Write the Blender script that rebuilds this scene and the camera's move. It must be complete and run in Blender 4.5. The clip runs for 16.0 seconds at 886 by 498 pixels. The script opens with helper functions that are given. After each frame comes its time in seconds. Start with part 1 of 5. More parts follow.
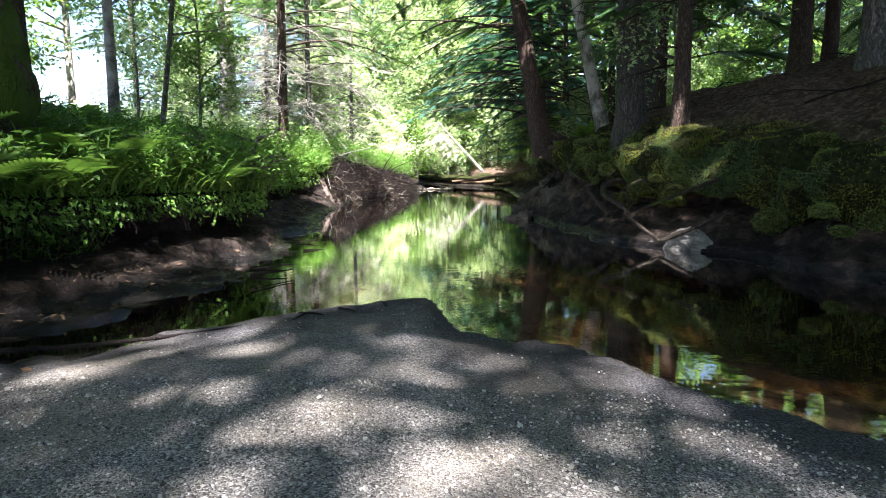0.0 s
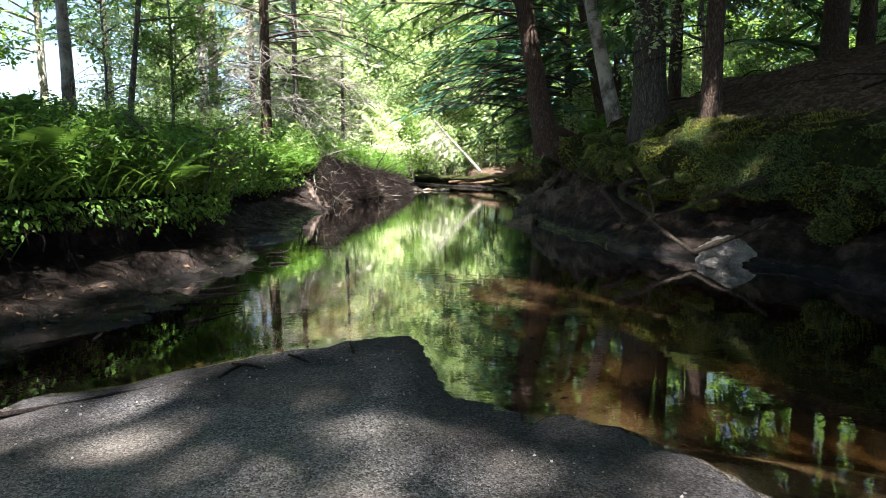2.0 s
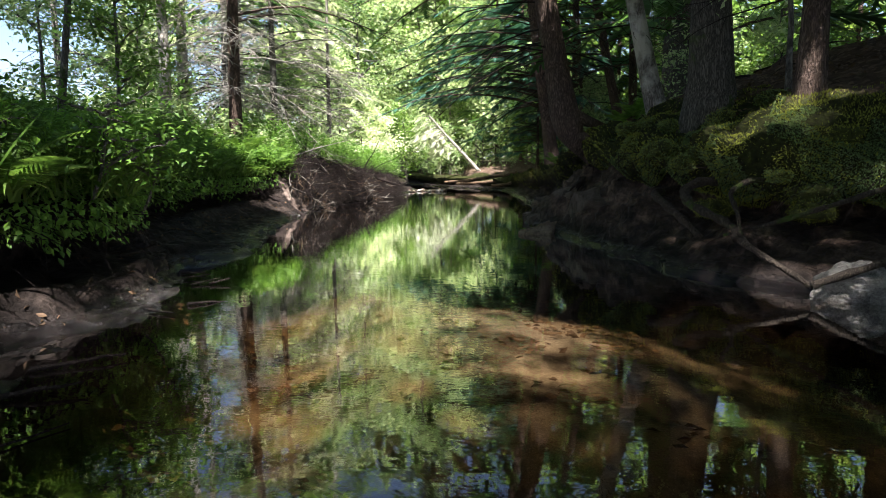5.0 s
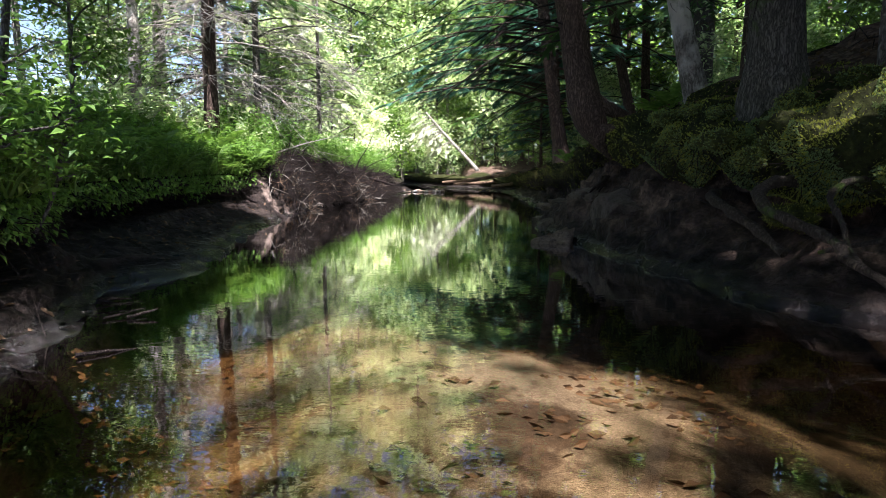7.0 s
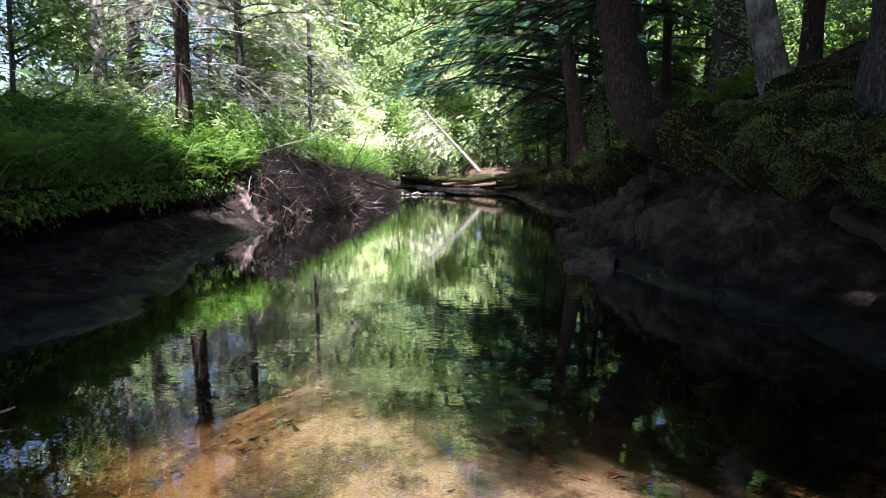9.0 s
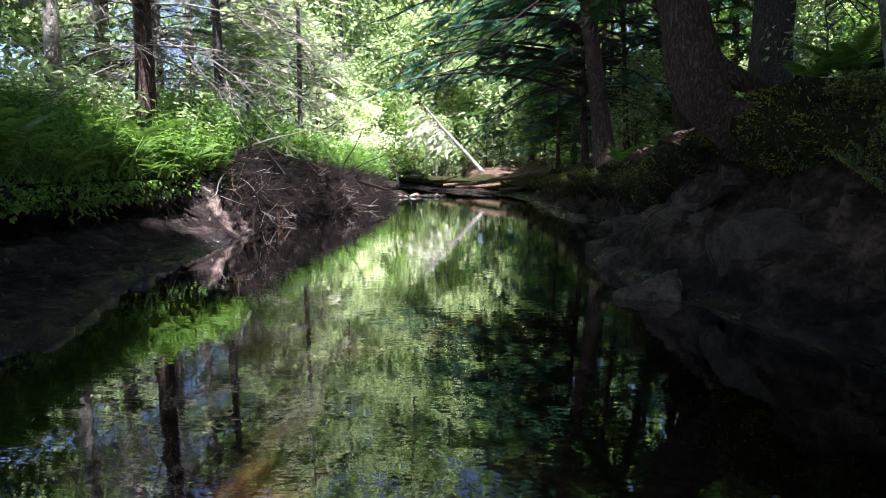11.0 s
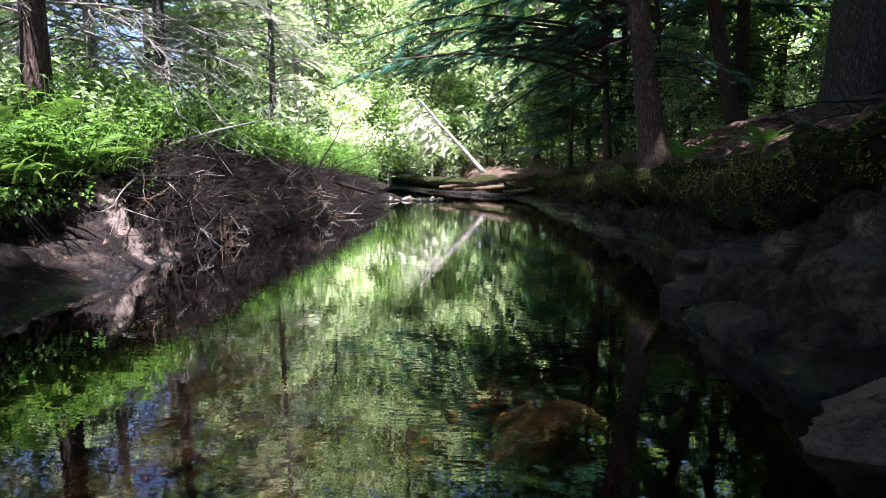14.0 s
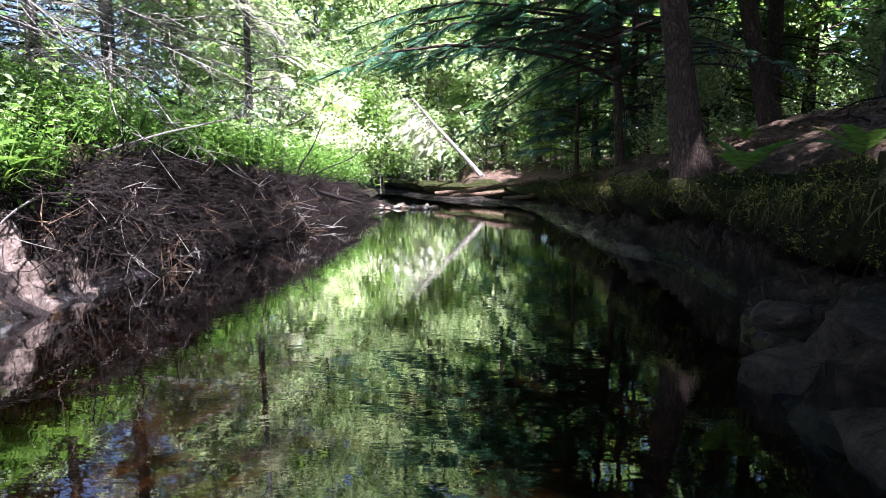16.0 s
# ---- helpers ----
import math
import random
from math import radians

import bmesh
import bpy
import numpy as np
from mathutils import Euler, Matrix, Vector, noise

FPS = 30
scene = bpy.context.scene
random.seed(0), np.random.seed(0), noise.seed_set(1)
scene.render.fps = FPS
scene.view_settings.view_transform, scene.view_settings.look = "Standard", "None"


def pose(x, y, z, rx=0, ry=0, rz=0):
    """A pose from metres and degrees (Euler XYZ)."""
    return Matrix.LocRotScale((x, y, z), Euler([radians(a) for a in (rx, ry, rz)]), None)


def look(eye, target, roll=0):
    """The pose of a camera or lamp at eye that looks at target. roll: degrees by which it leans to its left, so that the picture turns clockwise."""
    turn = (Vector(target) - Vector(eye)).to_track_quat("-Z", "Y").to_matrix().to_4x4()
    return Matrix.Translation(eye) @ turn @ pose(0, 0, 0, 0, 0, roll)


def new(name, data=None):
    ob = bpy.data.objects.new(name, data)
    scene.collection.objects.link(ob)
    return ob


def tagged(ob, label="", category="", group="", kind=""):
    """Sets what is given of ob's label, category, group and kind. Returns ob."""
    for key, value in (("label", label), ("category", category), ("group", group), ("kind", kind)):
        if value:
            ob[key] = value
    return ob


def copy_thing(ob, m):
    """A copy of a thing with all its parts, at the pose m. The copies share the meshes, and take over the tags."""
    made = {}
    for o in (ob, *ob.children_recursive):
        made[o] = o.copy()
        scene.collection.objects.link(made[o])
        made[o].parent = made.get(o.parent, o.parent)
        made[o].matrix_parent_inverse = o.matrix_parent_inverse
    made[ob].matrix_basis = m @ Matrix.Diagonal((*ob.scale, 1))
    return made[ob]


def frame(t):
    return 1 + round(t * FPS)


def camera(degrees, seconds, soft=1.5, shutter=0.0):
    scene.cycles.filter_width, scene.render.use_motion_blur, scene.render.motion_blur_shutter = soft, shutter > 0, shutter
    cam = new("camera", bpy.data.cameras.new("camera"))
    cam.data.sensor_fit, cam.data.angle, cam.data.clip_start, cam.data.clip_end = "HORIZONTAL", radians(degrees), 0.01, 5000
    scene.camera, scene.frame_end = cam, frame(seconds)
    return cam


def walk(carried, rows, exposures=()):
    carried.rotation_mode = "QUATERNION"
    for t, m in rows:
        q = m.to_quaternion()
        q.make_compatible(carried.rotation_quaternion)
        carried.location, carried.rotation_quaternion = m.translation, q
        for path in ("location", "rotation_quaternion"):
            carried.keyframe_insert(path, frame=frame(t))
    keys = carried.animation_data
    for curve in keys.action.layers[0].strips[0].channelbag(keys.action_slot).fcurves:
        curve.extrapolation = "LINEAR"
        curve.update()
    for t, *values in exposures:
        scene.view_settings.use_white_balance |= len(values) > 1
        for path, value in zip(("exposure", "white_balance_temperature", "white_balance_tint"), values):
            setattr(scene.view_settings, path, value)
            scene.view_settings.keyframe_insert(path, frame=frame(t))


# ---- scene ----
cam = camera(74.0, 16.0, soft=0.5)
# seconds, eye, target, lean
PATH = [
    (0, (0.64, -0.122, 0.858), (0.491, 1.853, 0.579), -0.3),
    (0.5, (0.614, 0.041, 0.843), (0.467, 2.016, 0.566), -0.3),
    (1, (0.595, 0.261, 0.84), (0.452, 2.236, 0.563), -0.3),
    (1.5, (0.606, 0.53, 0.837), (0.464, 2.505, 0.558), -0.3),
    (2, (0.611, 0.828, 0.833), (0.47, 2.804, 0.556), -0.4),
    (2.5, (0.603, 1.107, 0.826), (0.464, 3.083, 0.549), -0.4),
    (3, (0.58, 1.353, 0.829), (0.444, 3.328, 0.55), -0.5),
    (3.5, (0.514, 1.593, 0.831), (0.389, 3.569, 0.551), -0.5),
    (4, (0.513, 1.911, 0.817), (0.385, 3.887, 0.538), -0.5),
    (6.5, (0.365, 3.235, 0.776), (0.253, 5.213, 0.499), -0.2),
    (7, (0.368, 3.53, 0.759), (0.257, 5.508, 0.483), -0.2),
    (7.5, (0.386, 3.825, 0.75), (0.278, 5.803, 0.476), -0.2),
    (8, (0.353, 4.11, 0.751), (0.247, 6.089, 0.476), -0.1),
    (8.5, (0.259, 4.395, 0.781), (0.158, 6.373, 0.505), -0.1),
    (9, (0.181, 4.69, 0.797), (0.083, 6.669, 0.521), -0.1),
    (11.5, (0.055, 6.208, 0.773), (-0.035, 8.187, 0.498), -0.0),
    (12, (0.054, 6.531, 0.762), (-0.03, 8.51, 0.488), 0.1),
    (12.5, (0.044, 6.848, 0.749), (-0.037, 8.828, 0.472), 0.1),
    (13, (0.008, 7.18, 0.779), (-0.072, 9.159, 0.502), 0.1),
    (13.5, (-0.026, 7.496, 0.77), (-0.105, 9.475, 0.494), 0.0),
    (14, (-0.031, 7.828, 0.79), (-0.112, 9.807, 0.512), -0.0),
    (14.5, (-0.035, 8.187, 0.825), (-0.115, 10.166, 0.547), -0.1),
    (15, (-0.034, 8.539, 0.832), (-0.114, 10.519, 0.556), -0.1),
    (15.5, (-0.01, 8.788, 0.836), (-0.089, 10.768, 0.562), -0.2),
    (16, (0.008, 8.933, 0.861), (-0.071, 10.913, 0.588), -0.3),
]
walk(cam, [(t, look(eye, target, lean)) for t, eye, target, lean in PATH],
     [(0.0, 3.15, 6000, 17), (2.0, 2.85, 6250, 15), (4.0, 2.5, 6300, 15), (7.0, 2.55, 5950, 23), (12.5, 2.55, 5650, 27), (16.0, 2.85, 5550, 29)])

# ---------------------------------------------------------------- light
SUN_FROM = Vector((0.10, -0.48, 0.87)).normalized()
world = bpy.data.worlds.new("world")
scene.world = world
world.use_nodes = True
sky = world.node_tree.nodes.new("ShaderNodeTexSky")
sky.sky_type, sky.sun_disc = "NISHITA", False
sky.sun_elevation = math.asin(SUN_FROM.z)
sky.sun_rotation = math.atan2(SUN_FROM.x, SUN_FROM.y)
world.node_tree.links.new(sky.outputs[0], world.node_tree.nodes["Background"].inputs[0])
world.node_tree.nodes["Background"].inputs[1].default_value = 0.05
sun = new("sun", bpy.data.lights.new("sun", "SUN"))
sun.data.energy, sun.data.angle, sun.data.color = 5.0, radians(0.85), (1.0, 0.95, 0.86)
sun.matrix_world = look(SUN_FROM * 40, (0, 0, 0))

RNG = np.random.default_rng(7)


# ---------------------------------------------------------------- materials
def node(nt, kind, at=None, **put):
    n = nt.nodes.new("ShaderNode" + kind)
    for k, v in put.items():
        if k in n.inputs:
            n.inputs[k].default_value = v
    return n


def mat_base(name, rough=0.8, spec=0.3):
    m = bpy.data.materials.new(name)
    m.use_nodes = True
    nt = m.node_tree
    b = nt.nodes["Principled BSDF"]
    b.inputs["Roughness"].default_value = rough
    b.inputs["Specular IOR Level"].default_value = spec
    return m, nt, b


def noise_tex(nt, co, scale, detail=4.0, rough=0.55):
    n = node(nt, "TexNoise", Scale=scale, Detail=detail, Roughness=rough)
    nt.links.new(co, n.inputs["Vector"])
    return n.outputs["Fac"]


def ramp(nt, fac, stops):
    r = node(nt, "ValToRGB")
    while len(r.color_ramp.elements) < len(stops):
        r.color_ramp.elements.new(0.5)
    for e, (p, c) in zip(r.color_ramp.elements, stops):
        e.position, e.color = p, (*c, 1) if len(c) == 3 else c
    nt.links.new(fac, r.inputs[0])
    return r.outputs[0]


def mixc(nt, fac, a, b, mode="MIX"):
    m = nt.nodes.new("ShaderNodeMix")
    m.data_type, m.blend_type = "RGBA", mode
    for sock, v in ((m.inputs[0], fac), (m.inputs[6], a), (m.inputs[7], b)):
        if isinstance(v, (int, float)):
            sock.default_value = v
        elif isinstance(v, tuple):
            sock.default_value = (*v, 1)
        else:
            nt.links.new(v, sock)
    return m.outputs[2]


def maths(nt, op, a, b=0.0, clamp=False):
    m = nt.nodes.new("ShaderNodeMath")
    m.operation, m.use_clamp = op, clamp
    for sock, v in ((m.inputs[0], a), (m.inputs[1], b)):
        if isinstance(v, (int, float)):
            sock.default_value = v
        else:
            nt.links.new(v, sock)
    return m.outputs[0]


def bump(nt, b, height, strength=0.5, dist=0.02):
    n = node(nt, "Bump", Strength=strength, Distance=dist)
    nt.links.new(height, n.inputs["Height"])
    nt.links.new(n.outputs[0], b.inputs["Normal"])


def obj_co(nt):
    return nt.nodes.new("ShaderNodeNewGeometry").outputs["Position"]


def leaf_mat(name, dark, light, glow=0.45, rough=0.45, gain=1.25, patch=(0.9, 0.5)):
    """Thin leaf: gloss and diffuse on top, light let through; hue varies from leaf to leaf and patch to patch."""
    m, nt, b = mat_base(name, rough, 0.22)
    geo = nt.nodes.new("ShaderNodeNewGeometry")
    big = noise_tex(nt, geo.outputs["Position"], patch[0], 3)
    fac = maths(nt, "ADD", maths(nt, "MULTIPLY", geo.outputs["Random Per Island"], 0.6), maths(nt, "MULTIPLY", big, patch[1]), True)
    col = ramp(nt, fac, [(0.1, dark), (0.9, light)])
    nt.links.new(col, b.inputs["Base Color"])
    tr = nt.nodes.new("ShaderNodeBsdfTranslucent")
    nt.links.new(mixc(nt, 1.0, col, (1.34 * gain, 1.36 * gain, 0.98 * gain), "MULTIPLY"), tr.inputs[0])
    mix = nt.nodes.new("ShaderNodeMixShader")
    mix.inputs[0].default_value = glow
    nt.links.new(b.outputs[0], mix.inputs[1])
    nt.links.new(tr.outputs[0], mix.inputs[2])
    nt.links.new(mix.outputs[0], nt.nodes["Material Output"].inputs[0])
    return m


def bark_mat(name, dark, light, scale=1.0, moss=0.0, patch=None):
    m, nt, b = mat_base(name, 0.9, 0.15)
    tc = nt.nodes.new("ShaderNodeTexCoord").outputs["Object"]
    mp = node(nt, "Mapping")
    mp.inputs["Scale"].default_value = (scale * 9, scale * 9, scale * 2.2)
    nt.links.new(tc, mp.inputs[0])
    warp = node(nt, "TexNoise", Scale=4.0, Detail=3.0)
    nt.links.new(tc, warp.inputs["Vector"])
    off = nt.nodes.new("ShaderNodeVectorMath")
    off.operation = "MULTIPLY_ADD"
    nt.links.new(warp.outputs["Color"], off.inputs[0])
    off.inputs[1].default_value = (1.4, 1.4, 1.4)
    nt.links.new(mp.outputs[0], off.inputs[2])
    fur = noise_tex(nt, off.outputs[0], 2.6, 5, 0.6)
    crack = maths(nt, "MULTIPLY", maths(nt, "ABSOLUTE", maths(nt, "SUBTRACT", fur, 0.5)), 6.0, True)
    fine = noise_tex(nt, mp.outputs[0], 7, 6, 0.65)
    col = ramp(nt, maths(nt, "ADD", maths(nt, "MULTIPLY", crack, 0.45), maths(nt, "MULTIPLY", fine, 0.55)), [(0.2, dark), (0.8, light)])
    if patch:
        p = noise_tex(nt, tc, 2.3, 5, 0.65)
        col = mixc(nt, ramp(nt, p, [(0.45, (0, 0, 0)), (0.58, (1, 1, 1))]), col, patch)
    if moss:
        p = noise_tex(nt, tc, 3.0, 4, 0.6)
        col = mixc(nt, ramp(nt, p, [(0.62 - moss * 0.3, (0, 0, 0)), (0.72 - moss * 0.3, (1, 1, 1))]), col, (0.06, 0.10, 0.015))
    nt.links.new(col, b.inputs["Base Color"])
    bump(nt, b, maths(nt, "ADD", crack, maths(nt, "MULTIPLY", fine, 0.6)), 0.9, 0.025)
    return m


M_HEMLOCK = leaf_mat("hemlock needles", (0.018, 0.045, 0.016), (0.08, 0.16, 0.05), 0.34)
# lit copy of the needles: sun glare is put into the pale base colour
M_SPRUCE_LIT = leaf_mat("spruce needles painted sunlit", (0.20, 0.23, 0.16), (0.52, 0.55, 0.42), 0.42)
M_BLUE = leaf_mat("bluish fir needles", (0.018, 0.058, 0.04), (0.06, 0.155, 0.105), 0.3)
M_BROAD = leaf_mat("broad leaves", (0.045, 0.10, 0.022), (0.175, 0.265, 0.065), 0.5)
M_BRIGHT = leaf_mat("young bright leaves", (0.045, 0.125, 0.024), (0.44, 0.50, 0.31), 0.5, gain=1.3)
M_HERB = leaf_mat("herb leaves", (0.03, 0.08, 0.018), (0.15, 0.27, 0.05), 0.45)
M_FERN = leaf_mat("fern fronds", (0.035, 0.085, 0.015), (0.13, 0.22, 0.04), 0.42)
M_GRASS = leaf_mat("grass blades", (0.03, 0.07, 0.015), (0.14, 0.22, 0.045), 0.4)
M_MOSS = leaf_mat("moss tufts", (0.014, 0.015, 0.006), (0.24, 0.26, 0.04), 0.2, 0.8, 1.25, (2.6, 0.9))
M_FRINGE = leaf_mat("brown moss fringe", (0.012, 0.010, 0.005), (0.10, 0.095, 0.024), 0.2, 0.8, 1.25, (2.6, 0.9))
# leaf colour raised far up to stand in for strong sun
M_LEAF_LIT = leaf_mat("leaves painted sunlit", (0.40, 0.46, 0.30), (0.66, 0.70, 0.54), 0.5)
M_CREEP = leaf_mat("creeper leaves", (0.022, 0.05, 0.019), (0.17, 0.23, 0.095), 0.25, 0.7)
M_DRY = leaf_mat("dead leaves", (0.035, 0.022, 0.014), (0.15, 0.095, 0.055), 0.12, 0.7)
M_BARK = bark_mat("hemlock bark", (0.03, 0.02, 0.015), (0.185, 0.132, 0.106), 1.7)
M_BARK_G = bark_mat("grey bark", (0.05, 0.046, 0.042), (0.27, 0.25, 0.22), 0.8, 0.15)
M_BARK_PALE = bark_mat("pale lichen bark", (0.07, 0.06, 0.048), (0.40, 0.365, 0.31), 1.3, 0.0, (0.55, 0.515, 0.45))
M_BARK_OLD = bark_mat("furrowed old bark", (0.020, 0.018, 0.015), (0.21, 0.19, 0.16), 1.9, 0.12)
M_BARK_MOSS = bark_mat("mossy bark", (0.03, 0.022, 0.016), (0.13, 0.10, 0.07), 0.8, 0.75)
M_TWIG = bark_mat("dead twigs", (0.010, 0.0075, 0.007), (0.055, 0.041, 0.036), 3.0)
M_TWIG_PALE = bark_mat("bleached twigs", (0.22, 0.20, 0.17), (0.58, 0.54, 0.48), 3.0)
M_ROOT = bark_mat("bare roots", (0.020, 0.016, 0.013), (0.10, 0.08, 0.062), 2.0, 0.08)
M_LOG = bark_mat("weathered log", (0.06, 0.040, 0.026), (0.24, 0.165, 0.105), 1.2)


def ground_mat():
    """Mud, sand, litter and moss, shared out by the sheet's zones."""
    m, nt, b = mat_base("stream ground", 0.85, 0.10)
    L = nt.links
    co = obj_co(nt)
    zone = nt.nodes.new("ShaderNodeAttribute")
    zone.attribute_name = "zone"
    sep = nt.nodes.new("ShaderNodeSeparateColor")
    L.new(zone.outputs["Color"], sep.inputs[0])
    rag = maths(nt, "SUBTRACT", noise_tex(nt, co, 5.0, 6, 0.65), 0.5)

    def mask(ch, width=None):
        width = width or (0.75 if ch == 0 else 0.25)
        v = maths(nt, "ADD", sep.outputs[ch], maths(nt, "MULTIPLY", rag, 0.9))
        return maths(nt, "DIVIDE", maths(nt, "SUBTRACT", v, 0.5 - width / 2), width, True)

    # coarse sand: grains of several millimetres
    vor = node(nt, "TexVoronoi", Scale=190.0)
    L.new(co, vor.inputs["Vector"])
    gs = nt.nodes.new("ShaderNodeSeparateColor")
    L.new(vor.outputs["Color"], gs.inputs[0])
    sand = ramp(nt, gs.outputs[0], [(0.0, (0.045, 0.044, 0.045)), (0.4, (0.165, 0.161, 0.158)), (0.75, (0.28, 0.268, 0.256)), (1.0, (0.46, 0.44, 0.42))])
    sand = mixc(nt, ramp(nt, noise_tex(nt, co, 1.7, 4), [(0.35, (0, 0, 0)), (0.65, (0.55, 0.55, 0.55))]), sand, (0.20, 0.165, 0.12))
    pz = nt.nodes.new("ShaderNodeSeparateXYZ")
    L.new(co, pz.inputs[0])
    damp = maths(nt, "MULTIPLY", maths(nt, "SUBTRACT", maths(nt, "ADD", 0.066, maths(nt, "MULTIPLY", rag, 0.06)), pz.outputs[2]), 25.0, True)
    above = maths(nt, "GREATER_THAN", pz.outputs[2], -0.004)
    sand = mixc(nt, maths(nt, "MULTIPLY", maths(nt, "MULTIPLY", damp, above), 0.9), sand, mixc(nt, 1.0, sand, (0.27, 0.275, 0.31), "MULTIPLY"))
    under = maths(nt, "LESS_THAN", pz.outputs[2], -0.03)
    sand = mixc(nt, under, sand, mixc(nt, 0.5, mixc(nt, 1.0, sand, (1.0, 0.92, 0.8), "MULTIPLY"), (0.30, 0.245, 0.175)))
    # brown drifts of rotted leaves on the sunken sand
    drift = ramp(nt, noise_tex(nt, co, 2.1, 7, 0.68), [(0.47, (0, 0, 0)), (0.56, (0.85, 0.85, 0.85))])
    sand = mixc(nt, maths(nt, "MULTIPLY", under, drift), sand, ramp(nt, noise_tex(nt, co, 24, 5, 0.6), [(0.35, (0.022, 0.014, 0.010)), (0.7, (0.085, 0.056, 0.036))]))
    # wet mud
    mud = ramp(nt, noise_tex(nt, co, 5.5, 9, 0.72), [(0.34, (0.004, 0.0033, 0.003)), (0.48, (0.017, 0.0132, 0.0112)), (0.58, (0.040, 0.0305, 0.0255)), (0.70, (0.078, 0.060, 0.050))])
    vc = node(nt, "TexVoronoi", Scale=2.6)
    vc.feature = "DISTANCE_TO_EDGE"
    wv = nt.nodes.new("ShaderNodeVectorMath")
    wv.operation = "MULTIPLY_ADD"
    wn = node(nt, "TexNoise", Scale=2.0, Detail=6.0)
    L.new(co, wn.inputs["Vector"])
    L.new(wn.outputs["Color"], wv.inputs[0])
    wv.inputs[1].default_value = (0.7, 0.7, 0.7)
    L.new(co, wv.inputs[2])
    L.new(wv.outputs[0], vc.inputs["Vector"])
    seam = maths(nt, "MULTIPLY", vc.outputs["Distance"], 22.0, True)
    wet0 = maths(nt, "MULTIPLY", maths(nt, "SUBTRACT", maths(nt, "ADD", 0.10, maths(nt, "MULTIPLY", rag, 0.16)), pz.outputs[2]), 16.0, True)
    mud = mixc(nt, wet0, mud, mixc(nt, 1.0, mud, (0.36, 0.36, 0.40), "MULTIPLY"))
    dry = maths(nt, "MULTIPLY", maths(nt, "GREATER_THAN", pz.outputs[0], 0.5), maths(nt, "MULTIPLY", maths(nt, "SUBTRACT", maths(nt, "ADD", pz.outputs[2], maths(nt, "MULTIPLY", rag, 0.5)), 0.12), 5.0, True))
    mud = mixc(nt, dry, mud, mixc(nt, 1.0, mud, (2.5, 2.25, 2.0), "MULTIPLY"))
    mud = mixc(nt, seam, mixc(nt, 1.0, mud, (0.75, 0.75, 0.75), "MULTIPLY"), mud)
    # litter
    v2 = node(nt, "TexVoronoi", Scale=26.0)
    L.new(co, v2.inputs["Vector"])
    ls = nt.nodes.new("ShaderNodeSeparateColor")
    L.new(v2.outputs["Color"], ls.inputs[0])
    lit = ramp(nt, ls.outputs[0], [(0.0, (0.05, 0.032, 0.021)), (0.6, (0.10, 0.066, 0.048)), (1.0, (0.24, 0.17, 0.12))])
    lit = mixc(nt, 0.5, lit, ramp(nt, noise_tex(nt, co, 9, 6), [(0.3, (0.03, 0.021, 0.016)), (0.7, (0.12, 0.084, 0.062))]))
    # moss
    mos = ramp(nt, noise_tex(nt, co, 22, 6, 0.65), [(0.3, (0.010, 0.009, 0.006)), (0.55, (0.028, 0.032, 0.010)), (0.8, (0.07, 0.085, 0.02))])
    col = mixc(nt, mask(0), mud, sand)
    col = mixc(nt, mask(2), col, lit)
    col = mixc(nt, mask(1), col, mos)
    va = maths(nt, "ADD", zone.outputs["Alpha"], maths(nt, "MULTIPLY", rag, 1.7))
    clay = ramp(nt, noise_tex(nt, co, 14, 6, 0.6), [(0.3, (0.085, 0.062, 0.05)), (0.5, (0.17, 0.13, 0.108)), (0.75, (0.29, 0.235, 0.195))])
    col = mixc(nt, maths(nt, "MULTIPLY", maths(nt, "SUBTRACT", va, 0.38), 3.2, True), col, clay)
    L.new(col, b.inputs["Base Color"])
    wet = maths(nt, "ADD", maths(nt, "MULTIPLY", mask(0), 0.35), maths(nt, "MULTIPLY", maths(nt, "ADD", mask(1), mask(2)), 0.5))
    soak = maths(nt, "MULTIPLY", maths(nt, "SUBTRACT", maths(nt, "ADD", 0.085, maths(nt, "MULTIPLY", rag, 0.12)), pz.outputs[2]), 22.0, True)
    soak = maths(nt, "MULTIPLY", maths(nt, "MULTIPLY", soak, above), maths(nt, "SUBTRACT", 1.0, mask(0)))
    L.new(maths(nt, "SUBTRACT", maths(nt, "ADD", maths(nt, "MULTIPLY", noise_tex(nt, co, 12, 4), 0.5), maths(nt, "ADD", wet, 0.38), True), maths(nt, "MULTIPLY", soak, 0.42), True), b.inputs["Roughness"])
    L.new(maths(nt, "ADD", 0.08, maths(nt, "MULTIPLY", soak, 0.30)), b.inputs["Specular IOR Level"])
    hs = maths(nt, "MULTIPLY", maths(nt, "MULTIPLY", maths(nt, "SUBTRACT", 0.6, vor.outputs["Distance"]), 0.25), mask(0))
    hm = maths(nt, "ADD", noise_tex(nt, co, 30, 8, 0.7), maths(nt, "ADD", maths(nt, "MULTIPLY", noise_tex(nt, co, 6, 6, 0.6), 3.0), maths(nt, "MULTIPLY", seam, 0.12)))
    bump(nt, b, maths(nt, "ADD", hs, maths(nt, "MULTIPLY", hm, maths(nt, "SUBTRACT", 1.0, maths(nt, "MULTIPLY", mask(0), 0.85)))), 1.0, 0.035)
    return m


